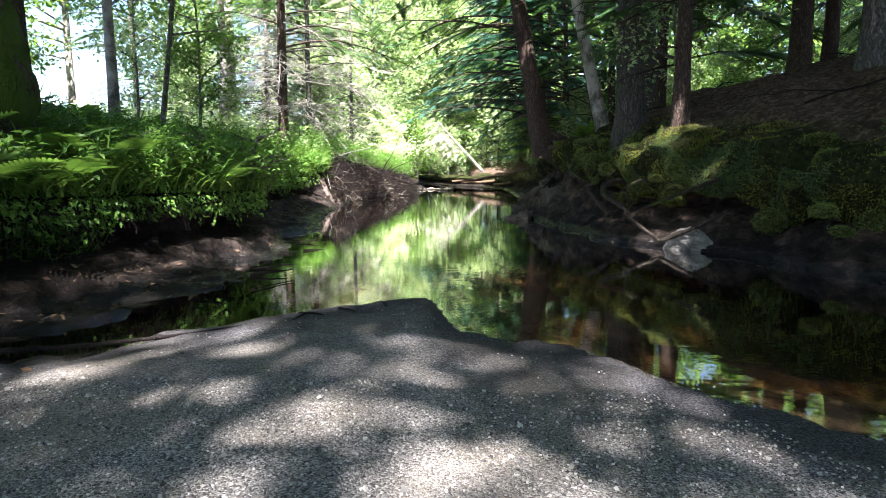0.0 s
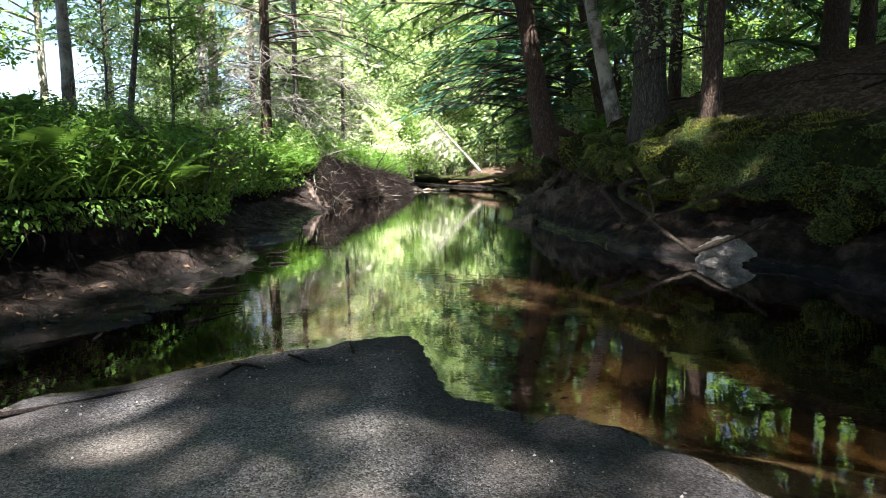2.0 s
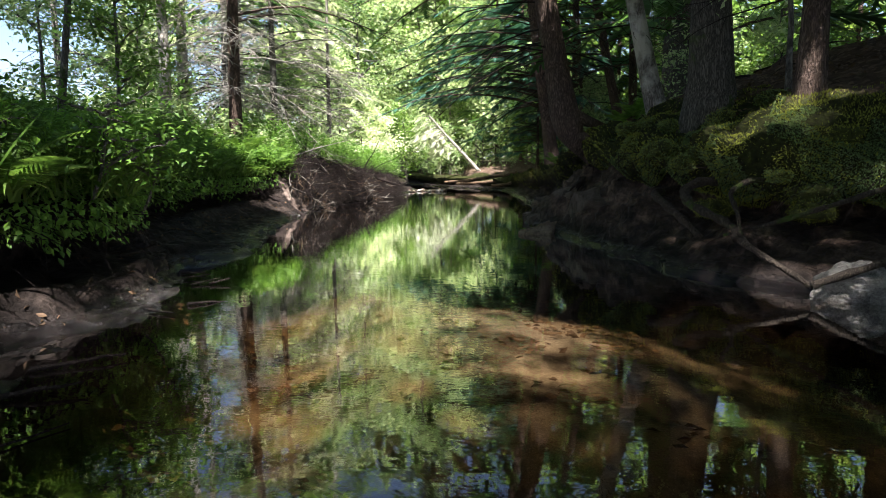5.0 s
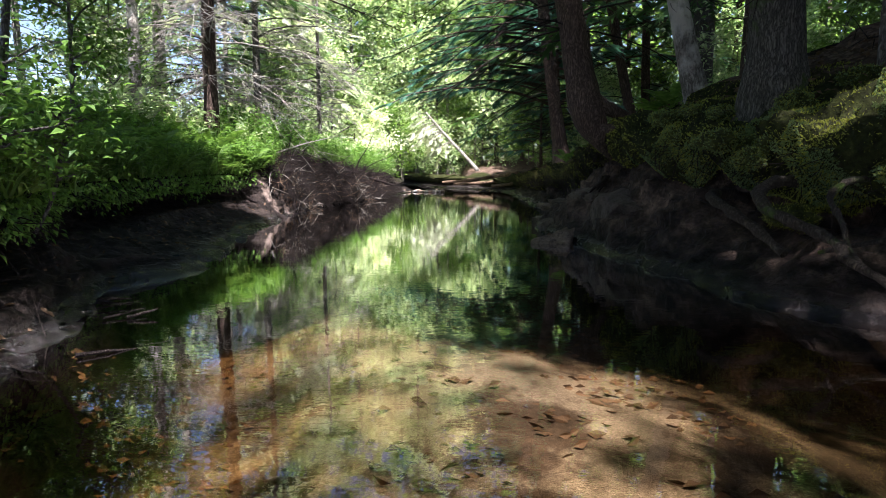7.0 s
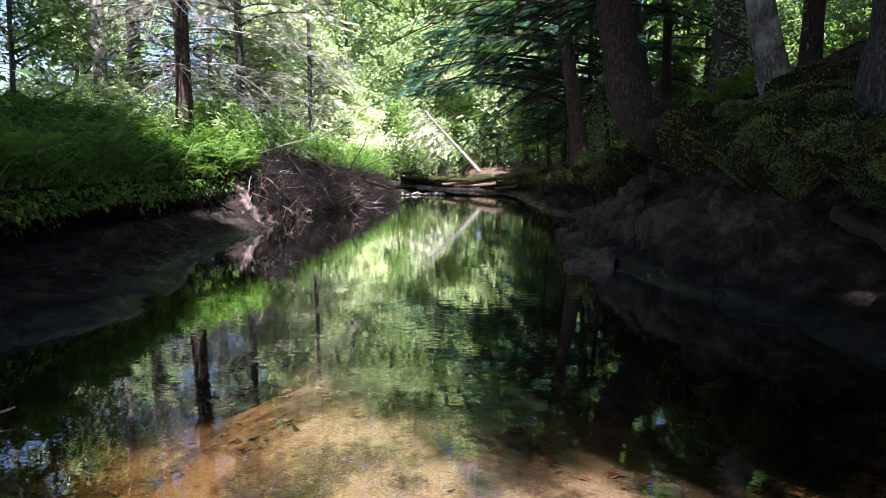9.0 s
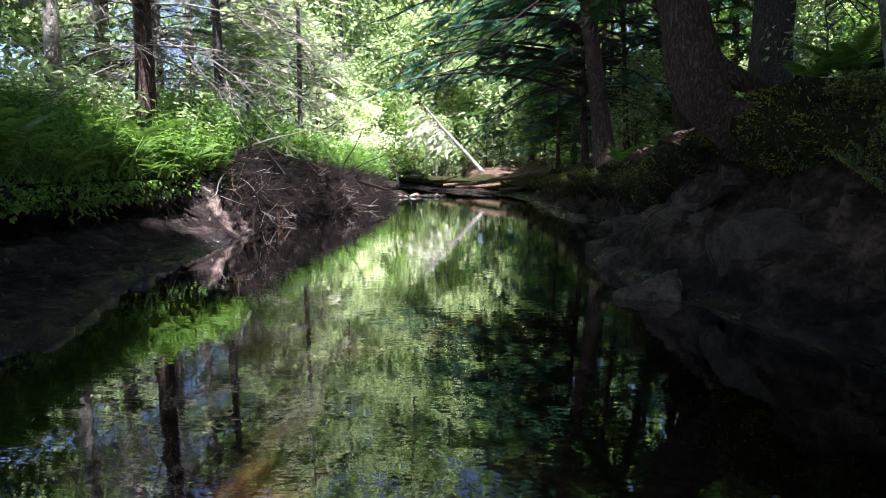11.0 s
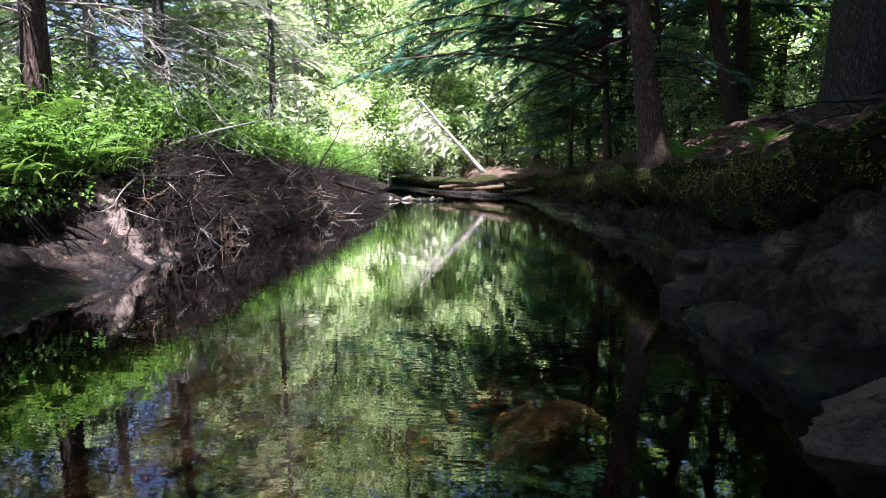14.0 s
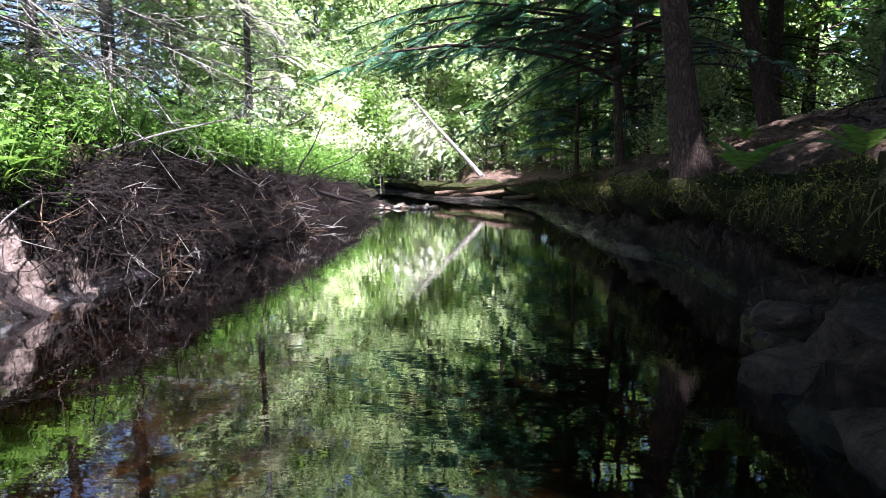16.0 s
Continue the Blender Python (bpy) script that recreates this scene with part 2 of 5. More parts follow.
def water_mat():
    m, nt, b = mat_base("stream water", 0.02, 0.5)
    L = nt.links
    co = obj_co(nt)
    mp = node(nt, "Mapping")
    mp.inputs["Scale"].default_value = (0.6, 1.3, 1.0)
    L.new(co, mp.inputs[0])
    h = maths(nt, "ADD", noise_tex(nt, mp.outputs[0], 15, 2, 0.5), maths(nt, "MULTIPLY", noise_tex(nt, mp.outputs[0], 5.0, 2), 1.3))
    bp = node(nt, "Bump", Strength=0.032, Distance=0.012)
    L.new(h, bp.inputs["Height"])
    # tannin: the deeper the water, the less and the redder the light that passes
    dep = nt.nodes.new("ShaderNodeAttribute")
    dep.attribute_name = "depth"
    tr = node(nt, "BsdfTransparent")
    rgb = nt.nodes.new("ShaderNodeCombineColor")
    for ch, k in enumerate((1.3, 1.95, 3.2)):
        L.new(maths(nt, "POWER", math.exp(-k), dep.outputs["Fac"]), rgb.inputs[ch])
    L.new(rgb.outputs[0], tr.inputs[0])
    gl = node(nt, "BsdfGlossy", Roughness=0.0)
    L.new(bp.outputs[0], gl.inputs["Normal"])
    fr = node(nt, "Fresnel", IOR=1.36)
    L.new(bp.outputs[0], fr.inputs["Normal"])
    mx = nt.nodes.new("ShaderNodeMixShader")
    L.new(maths(nt, "MULTIPLY", fr.outputs[0], 2.7, True), mx.inputs[0])
    L.new(tr.outputs[0], mx.inputs[1])
    L.new(gl.outputs[0], mx.inputs[2])
    L.new(mx.outputs[0], nt.nodes["Material Output"].inputs[0])
    return m


def rock_mat(name, dark, light, rough=0.75):
    m, nt, b = mat_base(name, rough, 0.15)
    co = nt.nodes.new("ShaderNodeTexCoord").outputs["Object"]
    col = ramp(nt, maths(nt, "ADD", maths(nt, "MULTIPLY", noise_tex(nt, co, 7, 8, 0.7), 0.6), maths(nt, "MULTIPLY", noise_tex(nt, co, 60, 5, 0.75), 0.4)), [(0.36, dark), (0.62, light)])
    nt.links.new(col, b.inputs["Base Color"])
    bump(nt, b, noise_tex(nt, co, 20, 10, 0.8), 1.0, 0.06)
    return m


def grain_mat():
    """Loose grains, each of its own shade of grey or tan."""
    m, nt, b = mat_base("gravel", 0.7, 0.25)
    geo = nt.nodes.new("ShaderNodeNewGeometry")
    col = ramp(nt, geo.outputs["Random Per Island"], [(0.0, (0.035, 0.035, 0.038)), (0.35, (0.12, 0.115, 0.11)), (0.7, (0.27, 0.25, 0.225)), (1.0, (0.52, 0.49, 0.45))])
    nt.links.new(col, b.inputs["Base Color"])
    return m


M_GROUND, M_WATER = ground_mat(), water_mat()
M_ROCK = rock_mat("dark wet rock", (0.014, 0.011, 0.009), (0.15, 0.12, 0.095), 0.75)
M_ROCK_PALE = rock_mat("pale rock", (0.05, 0.047, 0.042), (0.42, 0.40, 0.37))
M_ROCK_BROWN = rock_mat("brown rock", (0.04, 0.03, 0.024), (0.36, 0.27, 0.205), 0.85)
M_MOSS_BED = rock_mat("moss bed", (0.012, 0.014, 0.006), (0.085, 0.10, 0.022), 0.95)


# ---------------------------------------------------------------- mesh tools
def mesh_np(name, V, F, mat, smooth=False):
    """A mesh of quads from arrays of places and corner numbers."""
    V, F = np.asarray(V, np.float32), np.asarray(F, np.int32)
    me = bpy.data.meshes.new(name)
    me.vertices.add(len(V))
    me.vertices.foreach_set("co", V.ravel())
    me.loops.add(F.size)
    me.loops.foreach_set("vertex_index", F.ravel())
    me.polygons.add(len(F))
    me.polygons.foreach_set("loop_start", np.arange(0, F.size, 4, dtype=np.int32))
    me.polygons.foreach_set("use_smooth", np.full(len(F), smooth))
    me.update(calc_edges=True)
    me.materials.append(mat)
    return me


def join(parts):
    V, F, n = [], [], 0
    for v, f in parts:
        V.append(v)
        F.append(np.asarray(f) + n)
        n += len(v)
    return np.concatenate(V), np.concatenate(F)


def part(name, vf, mat, parent=None, label="", smooth=False):
    ob = new(name, mesh_np(name, *vf, mat, smooth))
    ob.parent = parent
    if label:
        ob["label"] = label
    return ob


def turns(yaw, tip, roll):
    """Turns Rz(yaw) Ry(-tip) Rx(roll), one for each entry: tip lifts the x axis."""
    yaw, tip, roll = np.broadcast_arrays(np.asarray(yaw, float), np.asarray(tip, float), np.asarray(roll, float))
    cy, sy, cp, sp, cr, sr = np.cos(yaw), np.sin(yaw), np.cos(-tip), np.sin(-tip), np.cos(roll), np.sin(roll)
    R = np.empty((len(yaw), 3, 3))
    R[:, 0, 0], R[:, 0, 1], R[:, 0, 2] = cy * cp, cy * sp * sr - sy * cr, cy * sp * cr + sy * sr
    R[:, 1, 0], R[:, 1, 1], R[:, 1, 2] = sy * cp, sy * sp * sr + cy * cr, sy * sp * cr - cy * sr
    R[:, 2, 0], R[:, 2, 1], R[:, 2, 2] = -sp, cp * sr, cp * cr
    return R


def scatter(tmpl, P, R, S):
    """Copies of a small shape at places P, turned by R and sized by S, as one shape."""
    v, f = tmpl
    S = np.asarray(S, float).reshape(-1, 1, 1)
    V = np.einsum("nij,kj->nki", R, v) * S + np.asarray(P)[:, None, :]
    F = f[None] + (np.arange(len(P)) * len(v))[:, None, None]
    return V.reshape(-1, 3), F.reshape(-1, 4)


def tube(P, rad, sides=8, rough=0.0, freq=4.0):
    """A bent, tapering tube along the places P."""
    P = np.asarray(P, float)
    n = len(P)
    rad = np.broadcast_to(np.asarray(rad, float), (n,))
    T = np.gradient(P, axis=0)
    T /= np.linalg.norm(T, axis=1)[:, None] + 1e-9
    ref = np.where(np.abs(T[:, 2:3]) > 0.8, np.array([[1.0, 0, 0]]), np.array([[0, 0, 1.0]]))
    A = np.cross(T, ref)
    A /= np.linalg.norm(A, axis=1)[:, None] + 1e-9
    for i in range(1, n):
        if A[i] @ A[i - 1] < 0:
            A[i] = -A[i]
    B = np.cross(T, A)
    th = np.linspace(0, 2 * np.pi, sides, endpoint=False)
    ring = np.cos(th)[None, :, None] * A[:, None] + np.sin(th)[None, :, None] * B[:, None]
    r = np.repeat(rad[:, None], sides, 1)
    if rough:
        for i in range(n):
            for j in range(sides):
                q = P[i] + ring[i, j] * rad[i]
                r[i, j] *= 1 + rough * noise.noise(Vector(q * freq))
    V = (P[:, None] + ring * r[:, :, None]).reshape(-1, 3)
    i, j = np.meshgrid(np.arange(n - 1), np.arange(sides), indexing="ij")
    j2 = (j + 1) % sides
    F = np.stack([i * sides + j, i * sides + j2, (i + 1) * sides + j2, (i + 1) * sides + j], -1).reshape(-1, 4)
    return V, F


def strip(P, W, side):
    """A flat tapering ribbon along P, W wide, laid along the direction side."""
    P, W = np.asarray(P, float), np.asarray(W, float)
    s = np.asarray(side, float)
    V = np.concatenate([P - s * W[:, None] / 2, P + s * W[:, None] / 2])
    n = len(P)
    k = np.arange(n - 1)
    return V, np.stack([k, k + 1, k + 1 + n, k + n], -1)


def bend(a, b, sag=0.0, wob=0.0, n=6, rng=None):
    """Places from a to b, sagging in the middle, with a wobble."""
    rng = rng or RNG
    a, b = np.asarray(a, float), np.asarray(b, float)
    t = np.linspace(0, 1, n)[:, None]
    P = a + (b - a) * t
    P[:, 2] -= sag * 4 * (t * (1 - t))[:, 0]
    if wob:
        w = np.cumsum(rng.normal(0, wob / math.sqrt(n), (n, 3)), 0)
        P += w * np.sin(np.pi * t * 0.5)
    return P


# small shapes, one unit long along x
def leaf_shape(width=0.5, fold=0.12):
    v = np.array([(0, 0, 0), (0.45, -width / 2, fold), (1, 0, -0.08), (0.45, width / 2, fold), (0.5, 0, 0)])
    return v, np.array([(0, 1, 2, 4), (0, 4, 2, 3)])


def blade_shape(curve=0.5, width=0.05):
    t = np.linspace(0, 1, 5)
    P = np.stack([t * (1 - curve * 0.3 * t), 0 * t, -curve * t ** 2.2], -1)
    return strip(P, width * (1 - t ** 2) + 0.002, (0, 1, 0))


def frond_shape(pairs=15, width=0.34, arch=0.45):
    parts = []
    t = np.linspace(0, 1, 6)
    ax = lambda u: np.stack([u, 0 * u, 0.25 * u - arch * u ** 2.3], -1)
    parts.append(strip(ax(t), 0.014 * (1 - 0.8 * t), (0, 1, 0)))
    for i in range(pairs):
        u = 0.12 + 0.86 * i / (pairs - 1)
        L = width * (math.sin(math.pi * min(1, 0.25 + 0.75 * (1 - u))) ** 0.8) * (1.0 if u > 0.2 else 0.7) * (1.05 - u * 0.55)
        c = ax(np.array([u]))[0]
        for s in (-1, 1):
            d = np.array([0.32, s * 1.0, -0.18])
            d /= np.linalg.norm(d)
            P = np.array([c, c + d * L * 0.5 + (0, 0, 0.01), c + d * L])
            parts.append(strip(P, np.array([0.040, 0.036, 0.005]), (1, 0, 0)))
    return join(parts)


def spray_shape(side=9, sub=3, wid=0.030, droop=0.2):
    """A flat conifer spray: a twig with side twigs, each a narrow needled band."""
    parts = []
    t = np.linspace(0, 1, 4)
    ax = lambda u: np.stack([u, 0 * u, -droop * u ** 2], -1)
    parts.append(strip(ax(t), np.array([wid * 1.3] * 3 + [wid * 0.4]), (0, 1, 0)))
    for i in range(side):
        u = 0.08 + 0.86 * i / side
        L = 0.46 * (1 - u * 0.72) * (0.75 + 0.25 * ((i * 37) % 5) / 4)
        c = ax(np.array([u]))[0]
        for s in (-1, 1):
            d = np.array([0.72, s * 0.70, -0.10 - 0.06 * ((i * 13) % 3)])
            d /= np.linalg.norm(d)
            nrm = np.array([-d[1], d[0], 0.0])
            if sub:
                parts.append(strip(np.array([c, c + d * L * 0.6, c + d * L]), np.array([wid, wid, wid * 0.3]), nrm))
            else:
                parts.append(strip(np.array([c, c + d * L]), np.array([wid, wid * 0.4]), nrm))
            for k in range(sub):
                w = 0.25 + 0.6 * k / max(1, sub)
                e = c + d * L * w
                for s2 in (-1, 1):
                    d2 = d * 0.72 + nrm * 0.7 * s2 + np.array([0, 0, -0.06])
                    q = e + d2 * L * 0.36 * (1.1 - w)
                    parts.append(strip(np.array([e, q]), np.array([wid * 0.9, wid * 0.35]), np.array([-d2[1], d2[0], 0]) / np.linalg.norm(d2[:2])))
    return join(parts)


LEAF, LEAF_LONG, LEAF_ROUND = leaf_shape(0.5), leaf_shape(0.32), leaf_shape(0.75)
LEAF_FAR = (np.array([(0, 0, 0), (0.5, -0.28, 0.03), (1, 0, -0.1), (0.5, 0.28, 0.03)], float), np.array([(0, 1, 2, 3)]))
BLADE, BLADE_UP = blade_shape(0.7), blade_shape(0.25)
FROND = frond_shape(20, 0.34)
SPRAY, SPRAY_FAR = spray_shape(9, 3), spray_shape(6, 0, 0.075)
SPRAY_MID = spray_shape(8, 1, 0.045)


# ---------------------------------------------------------------- lie of the land
def line(ys, vs):
    return lambda y: np.interp(y, ys, vs)


SHORE_L = line([-8, 0, 2.5, 3.2, 4.2, 5.0, 5.7, 6.4, 6.9, 7.3, 7.7, 8.2, 9.5, 11.1, 12.2, 13.5, 15.6, 17.2, 19.8, 22, 26, 34],
               [-2.4, -2.1, -1.75, -1.5, -1.2, -1.42, -1.4, -1.62, -1.97, -1.9, -1.6, -1.75, -2.15, -2.33, -2.55, -2.62, -2.6, -2.15, -1.92, -1.6, -3.6, -7.0])
LIP_L = line([-8, 0, 2.5, 4.4, 5.2, 6.2, 6.9, 7.8, 9.7, 11, 12.2, 12.8, 13.5, 15.6, 17.2, 19.8, 22, 26, 34],
             [-3.0, -2.7, -2.45, -2.2, -1.95, -1.9, -2.3, -2.85, -3.13, -3.22, -3.08, -3.0, -3.06, -3.05, -2.6, -2.3, -2.0, -4.0, -7.5])
LIPZ_L = line([-8, 3, 6, 9, 12, 13, 15, 17, 20, 24, 40], [0.75, 0.68, 0.62, 0.66, 0.68, 0.80, 0.92, 0.68, 0.45, 0.35, 0.5])
SHORE_R = line([-8, 0, 3, 4.46, 4.9, 5.7, 6.25, 6.8, 8, 8.65, 9.4, 10.3, 10.9, 11.4, 12, 12.9, 14.4, 15, 15.7, 18.7, 22, 26, 34],
               [4.4, 4.6, 4.3, 3.6, 3.25, 2.9, 2.45, 1.98, 1.66, 1.55, 1.38, 1.15, 1.10, 1.27, 1.5, 1.85, 1.94, 1.65, 1.5, 1.35, 1.2, -1.2, -4.6])
LIP_R = line([-8, 0, 3, 4.5, 5.6, 7, 8.4, 9.2, 10, 11, 12.7, 14, 16, 19, 23, 26, 34], [4.8, 4.9, 4.5, 3.8, 3.2, 2.42, 1.98, 1.80, 1.62, 1.58, 1.68, 1.70, 1.70, 1.62, 1.45, -0.9, -4.2])
LIPZ_R = line([-8, 3, 4.5, 5.6, 7, 8.4, 9.4, 10.2, 11, 12.7, 14, 16, 19, 23, 26, 34], [1.0, 0.95, 0.86, 0.84, 0.96, 1.10, 1.14, 1.10, 0.86, 0.74, 0.78, 0.70, 0.60, 0.45, 0.45, 0.5])
SLOPE_R = line([-8, 5, 9, 11, 13, 15, 17, 20, 30], [0.54, 0.52, 0.42, 0.28, 0.29, 0.35, 0.31, 0.24, 0.14])
SAND_Y = line([-3, -1.75, -1.2, -1.05, -0.77, -0.57, -0.17, 0.12, 0.23, 0.29, 0.36, 0.47, 0.62, 0.78, 0.88, 1.13, 1.38, 1.55, 1.73, 1.9, 2.6, 3.4, 5],
              [2.3, 2.42, 2.45, 2.75, 2.96, 3.14, 3.46, 3.66, 3.72, 3.6, 3.35, 3.03, 2.80, 2.70, 2.76, 2.61, 2.24, 2.04, 1.92, 1.7, 1.25, 0.6, 0.2])


def fbm(x, y, z=0.0, octaves=4):
    return noise.fractal(Vector((x, y, z)), 0.9, 2.1, octaves)


def bank_z(x, y):
    """The height of the ground on top of either bank."""
    if x > 0:
        d = max(0.0, x - float(LIP_R(y)))
        return float(LIPZ_R(y)) + 4.2 * float(SLOPE_R(y)) * (1 - math.exp(-d / 4.2)) + 0.05 * d / (1 + d * 0.05)
    d = max(0.0, float(LIP_L(y)) - x)
    return float(LIPZ_L(y)) + 0.95 * (1 - math.exp(-d / 2.3)) + 0.01 * d


def sand_z(x, y):
    d = float(SAND_Y(x)) - y + 0.08 * fbm(x * 3.1, y * 3.1, 2.0) + 0.035 * fbm(x * 11, y * 11, 5.0, 3)
    if d < 0:
        return max(-0.7, d * (0.26 if x < 0.3 else 0.26 + 0.22 * min(1.0, (x - 0.3) * 2)))
    return 0.11 * (1 - math.exp(-d * 0.75)) + 0.015 * max(0.0, -y)


def bed_z(x, y):
    a, b = float(SHORE_L(y)), float(SHORE_R(y))
    u = min(1.0, max(0.0, (x - a) / (b - a)))
    deep = 0.15 + 0.38 * max(0.0, (u - 0.45) / 0.55) ** 1.3 + 0.10 * math.exp(-((u - 0.1) / 0.12) ** 2)
    deep += 0.40 / (1 + math.exp(-(y - 8.5) * 1.3)) + 0.32 * math.exp(-((y - 3.7) / 0.62) ** 2)
    deep += 0.20 * math.exp(-((u - 0.18) / 0.14) ** 2) * (1 if 3.2 < y < 9 else 0.4)
    deep -= 0.05 * math.exp(-((y - 6.0) / 1.4) ** 2 - ((x - 0.4) / 1.5) ** 2) + 0.50 * math.exp(-((y - 10.15) / 0.9) ** 2 - ((x - 0.45) / 0.42) ** 2)
    if y > 21:
        deep *= max(0.1, 1 - (y - 21) * 0.4)
    z = -deep * min(1.0, 17.0 * u * (1 - u)) + 0.03 * fbm(x * 1.3, y * 1.3)
    return max(z, sand_z(x, y) - 0.6 * max(0.0, y - 4.2)) if y < 8 else z


def ground_row(y):
    """One section across the stream: places and zones (sand, moss, litter)."""
    a, b = float(SHORE_L(y)), float(SHORE_R(y))
    la, lb, za, zb = float(LIP_L(y)), float(LIP_R(y)), float(LIPZ_L(y)), float(LIPZ_R(y))
    la += 0.10 * noise.noise(Vector((y * 1.3, 3.1, 0))) + 0.05 * noise.noise(Vector((y * 4.1, 9.1, 0)))
    lb += 0.13 * noise.noise(Vector((y * 1.5, 7.7, 0))) + 0.06 * noise.noise(Vector((y * 4.3, 1.7, 0)))
    P, Z = [], []
    far = np.concatenate([[60, 45, 34, 26, 20, 16, 13], np.arange(11, 3, -0.7), np.arange(3, 0.25, -0.16)])
    # left ground, lip and undercut
    for d in far:
        P.append((la - d, bank_z(la - d, y)))
        Z.append((0, 0.75 if 0 < y < 60 else 0.4, 0.35))
    mz = min(0.36, 0.45 * za) - 0.07 * min(1.0, max(0.0, 7.0 - y))
    brow = max(0.0, min(1.0, (y - 11.9) / 0.5, (17.5 - y) / 2.5))
    cut = 0.42 * (1 - brow)
    shelf = min(1.0, max(0.0, 7.0 - y))
    key = [(la - 0.2, za + 0.01, 0.6, 0), (la - 0.04, za - 0.02, 0.5, 0), (la + 0.06, za - 0.12, 0.3, 0), (la - cut, za - 0.16, 0, 0), (la - cut * 1.1, mz + 0.03, 0, 0),
           (la + 0.12, mz - 0.04, 0, 0), (a - 0.5 * max(0.1, a - la - 0.1), (0.45 - 0.27 * shelf) * mz, 0, 0), (a - 0.06, 0.012, 0, 0), (a, 0.0, 0, 0)]
    # the bank slumps in an even slope where it is not undercut
    for i, (along, up) in zip((3, 4, 5, 6), ((0.2, 0.74), (0.36, 0.52), (0.56, 0.31), (0.8, 0.12))):
        key[i] = (key[i][0] + (la + along * (a - la) - key[i][0]) * brow, key[i][1] + (up * za - key[i][1]) * brow, 0, 0)
    for (x0, z0, m0, _), (x1, z1, m1, _) in zip(key[:-1], key[1:]):
        for k in range(8):
            t = k / 8
            P.append((x0 + (x1 - x0) * t, z0 + (z1 - z0) * t))
            Z.append((0, m0 + (m1 - m0) * t, 0))
    # bed
    n = 110
    for k in range(n + 1):
        u = k / n
        x = a + (b - a) * u
        z = bed_z(x, y)
        P.append((x, z))
        edge = min(u, 1 - u) * (b - a)
        s = min(1.0, edge * 1.6) * max(0.15, min(1.0, (9.0 - y) * 0.45)) if y > 3.6 else 1.0
        if y <= 3.6 and x < -0.7 and y > 2.2:
            s = max(0.1, min(1.0, (x - a) * 1.3 - 0.25))
        if 3.4 < y < 9:
            s *= min(1.0, max(0.12, (u - 0.06) * 5))
        s = max(s, math.exp(-((y - 10.15) / 0.9) ** 2 - ((x - 0.45) / 0.4) ** 2))
        # bank shade painted in: sand gives way to dark mud toward the right shore
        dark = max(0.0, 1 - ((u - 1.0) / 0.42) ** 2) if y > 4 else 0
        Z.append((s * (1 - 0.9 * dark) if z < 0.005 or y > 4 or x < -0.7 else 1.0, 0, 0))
    mound = min(1.0, max(0.0, 8.7 - y))
    hang = min(zb * 0.66, (0.30 + 0.10 * mound) * (1 + 0.45 * noise.noise(Vector((y * 2.1, 5.5, 0)))))
    stony = max(0.0, min(1.0, 1.9 - abs(y - 9.7)))
    mz = max(0.10, min(0.42 + 0.4 * stony, zb - hang - 0.06))
    rec = 0.38 + 0.25 * max(0.0, min(1.0, 7.9 - y)) - 0.18 * stony
    key = [(b, 0.0, 0), (b + 0.4 * max(0.08, lb + 0.15 - b), 0.4 * mz, 0), (lb + 0.14 - 0.08 * stony, 0.85 * mz, 0), (lb + rec, mz, 0), (lb + rec + 0.02, zb - hang + 0.02, 0.3), (lb + 0.14, zb - hang, 0.8),
           (lb + 0.02, zb - hang * 0.75, 1), (lb - 0.04, zb - hang * 0.4, 1), (lb + 0.02, zb - 0.04, 1), (lb + 0.2, zb + 0.02, 1)]
    for (x0, z0, m0), (x1, z1, m1) in zip(key[:-1], key[1:]):
        for k in range(8):
            t = k / 8
            P.append((x0 + (x1 - x0) * t, z0 + (z1 - z0) * t))
            Z.append((0, m0 + (m1 - m0) * t, 0))
    for d in far[::-1]:
        d = max(d, 0.25)
        P.append((lb + d, bank_z(lb + d, y)))
        m = max(0.0, 1.0 - d / ((1.5 if y < 11 else 0.5) * (1 + 0.6 * noise.noise(Vector((y * 1.1, d, 4))))))
        Z.append((0, m, 0.3 + 0.7 * min(1, d)))
    return P, Z


GROUND = {}


def slide_at(x, y):
    """How much a place belongs to the bare clay slide on the left bank."""
    run = (x > -3.12) & (x < -2.45)
    main = np.exp(-((y - 12.52 + 0.25 * (x + 3.0)) / (0.13 + 0.10 * np.clip(x + 3.0, 0, 1))) ** 2) * run
    side = 0.8 * np.exp(-((y - 12.98 + 0.3 * (x + 3.0)) / 0.09) ** 2) * run * (x > -2.78)
    top = 0.8 * np.exp(-((x + 3.12) / 0.13) ** 2 - ((y - 13.3) / 0.16) ** 2)
    return main + side + top


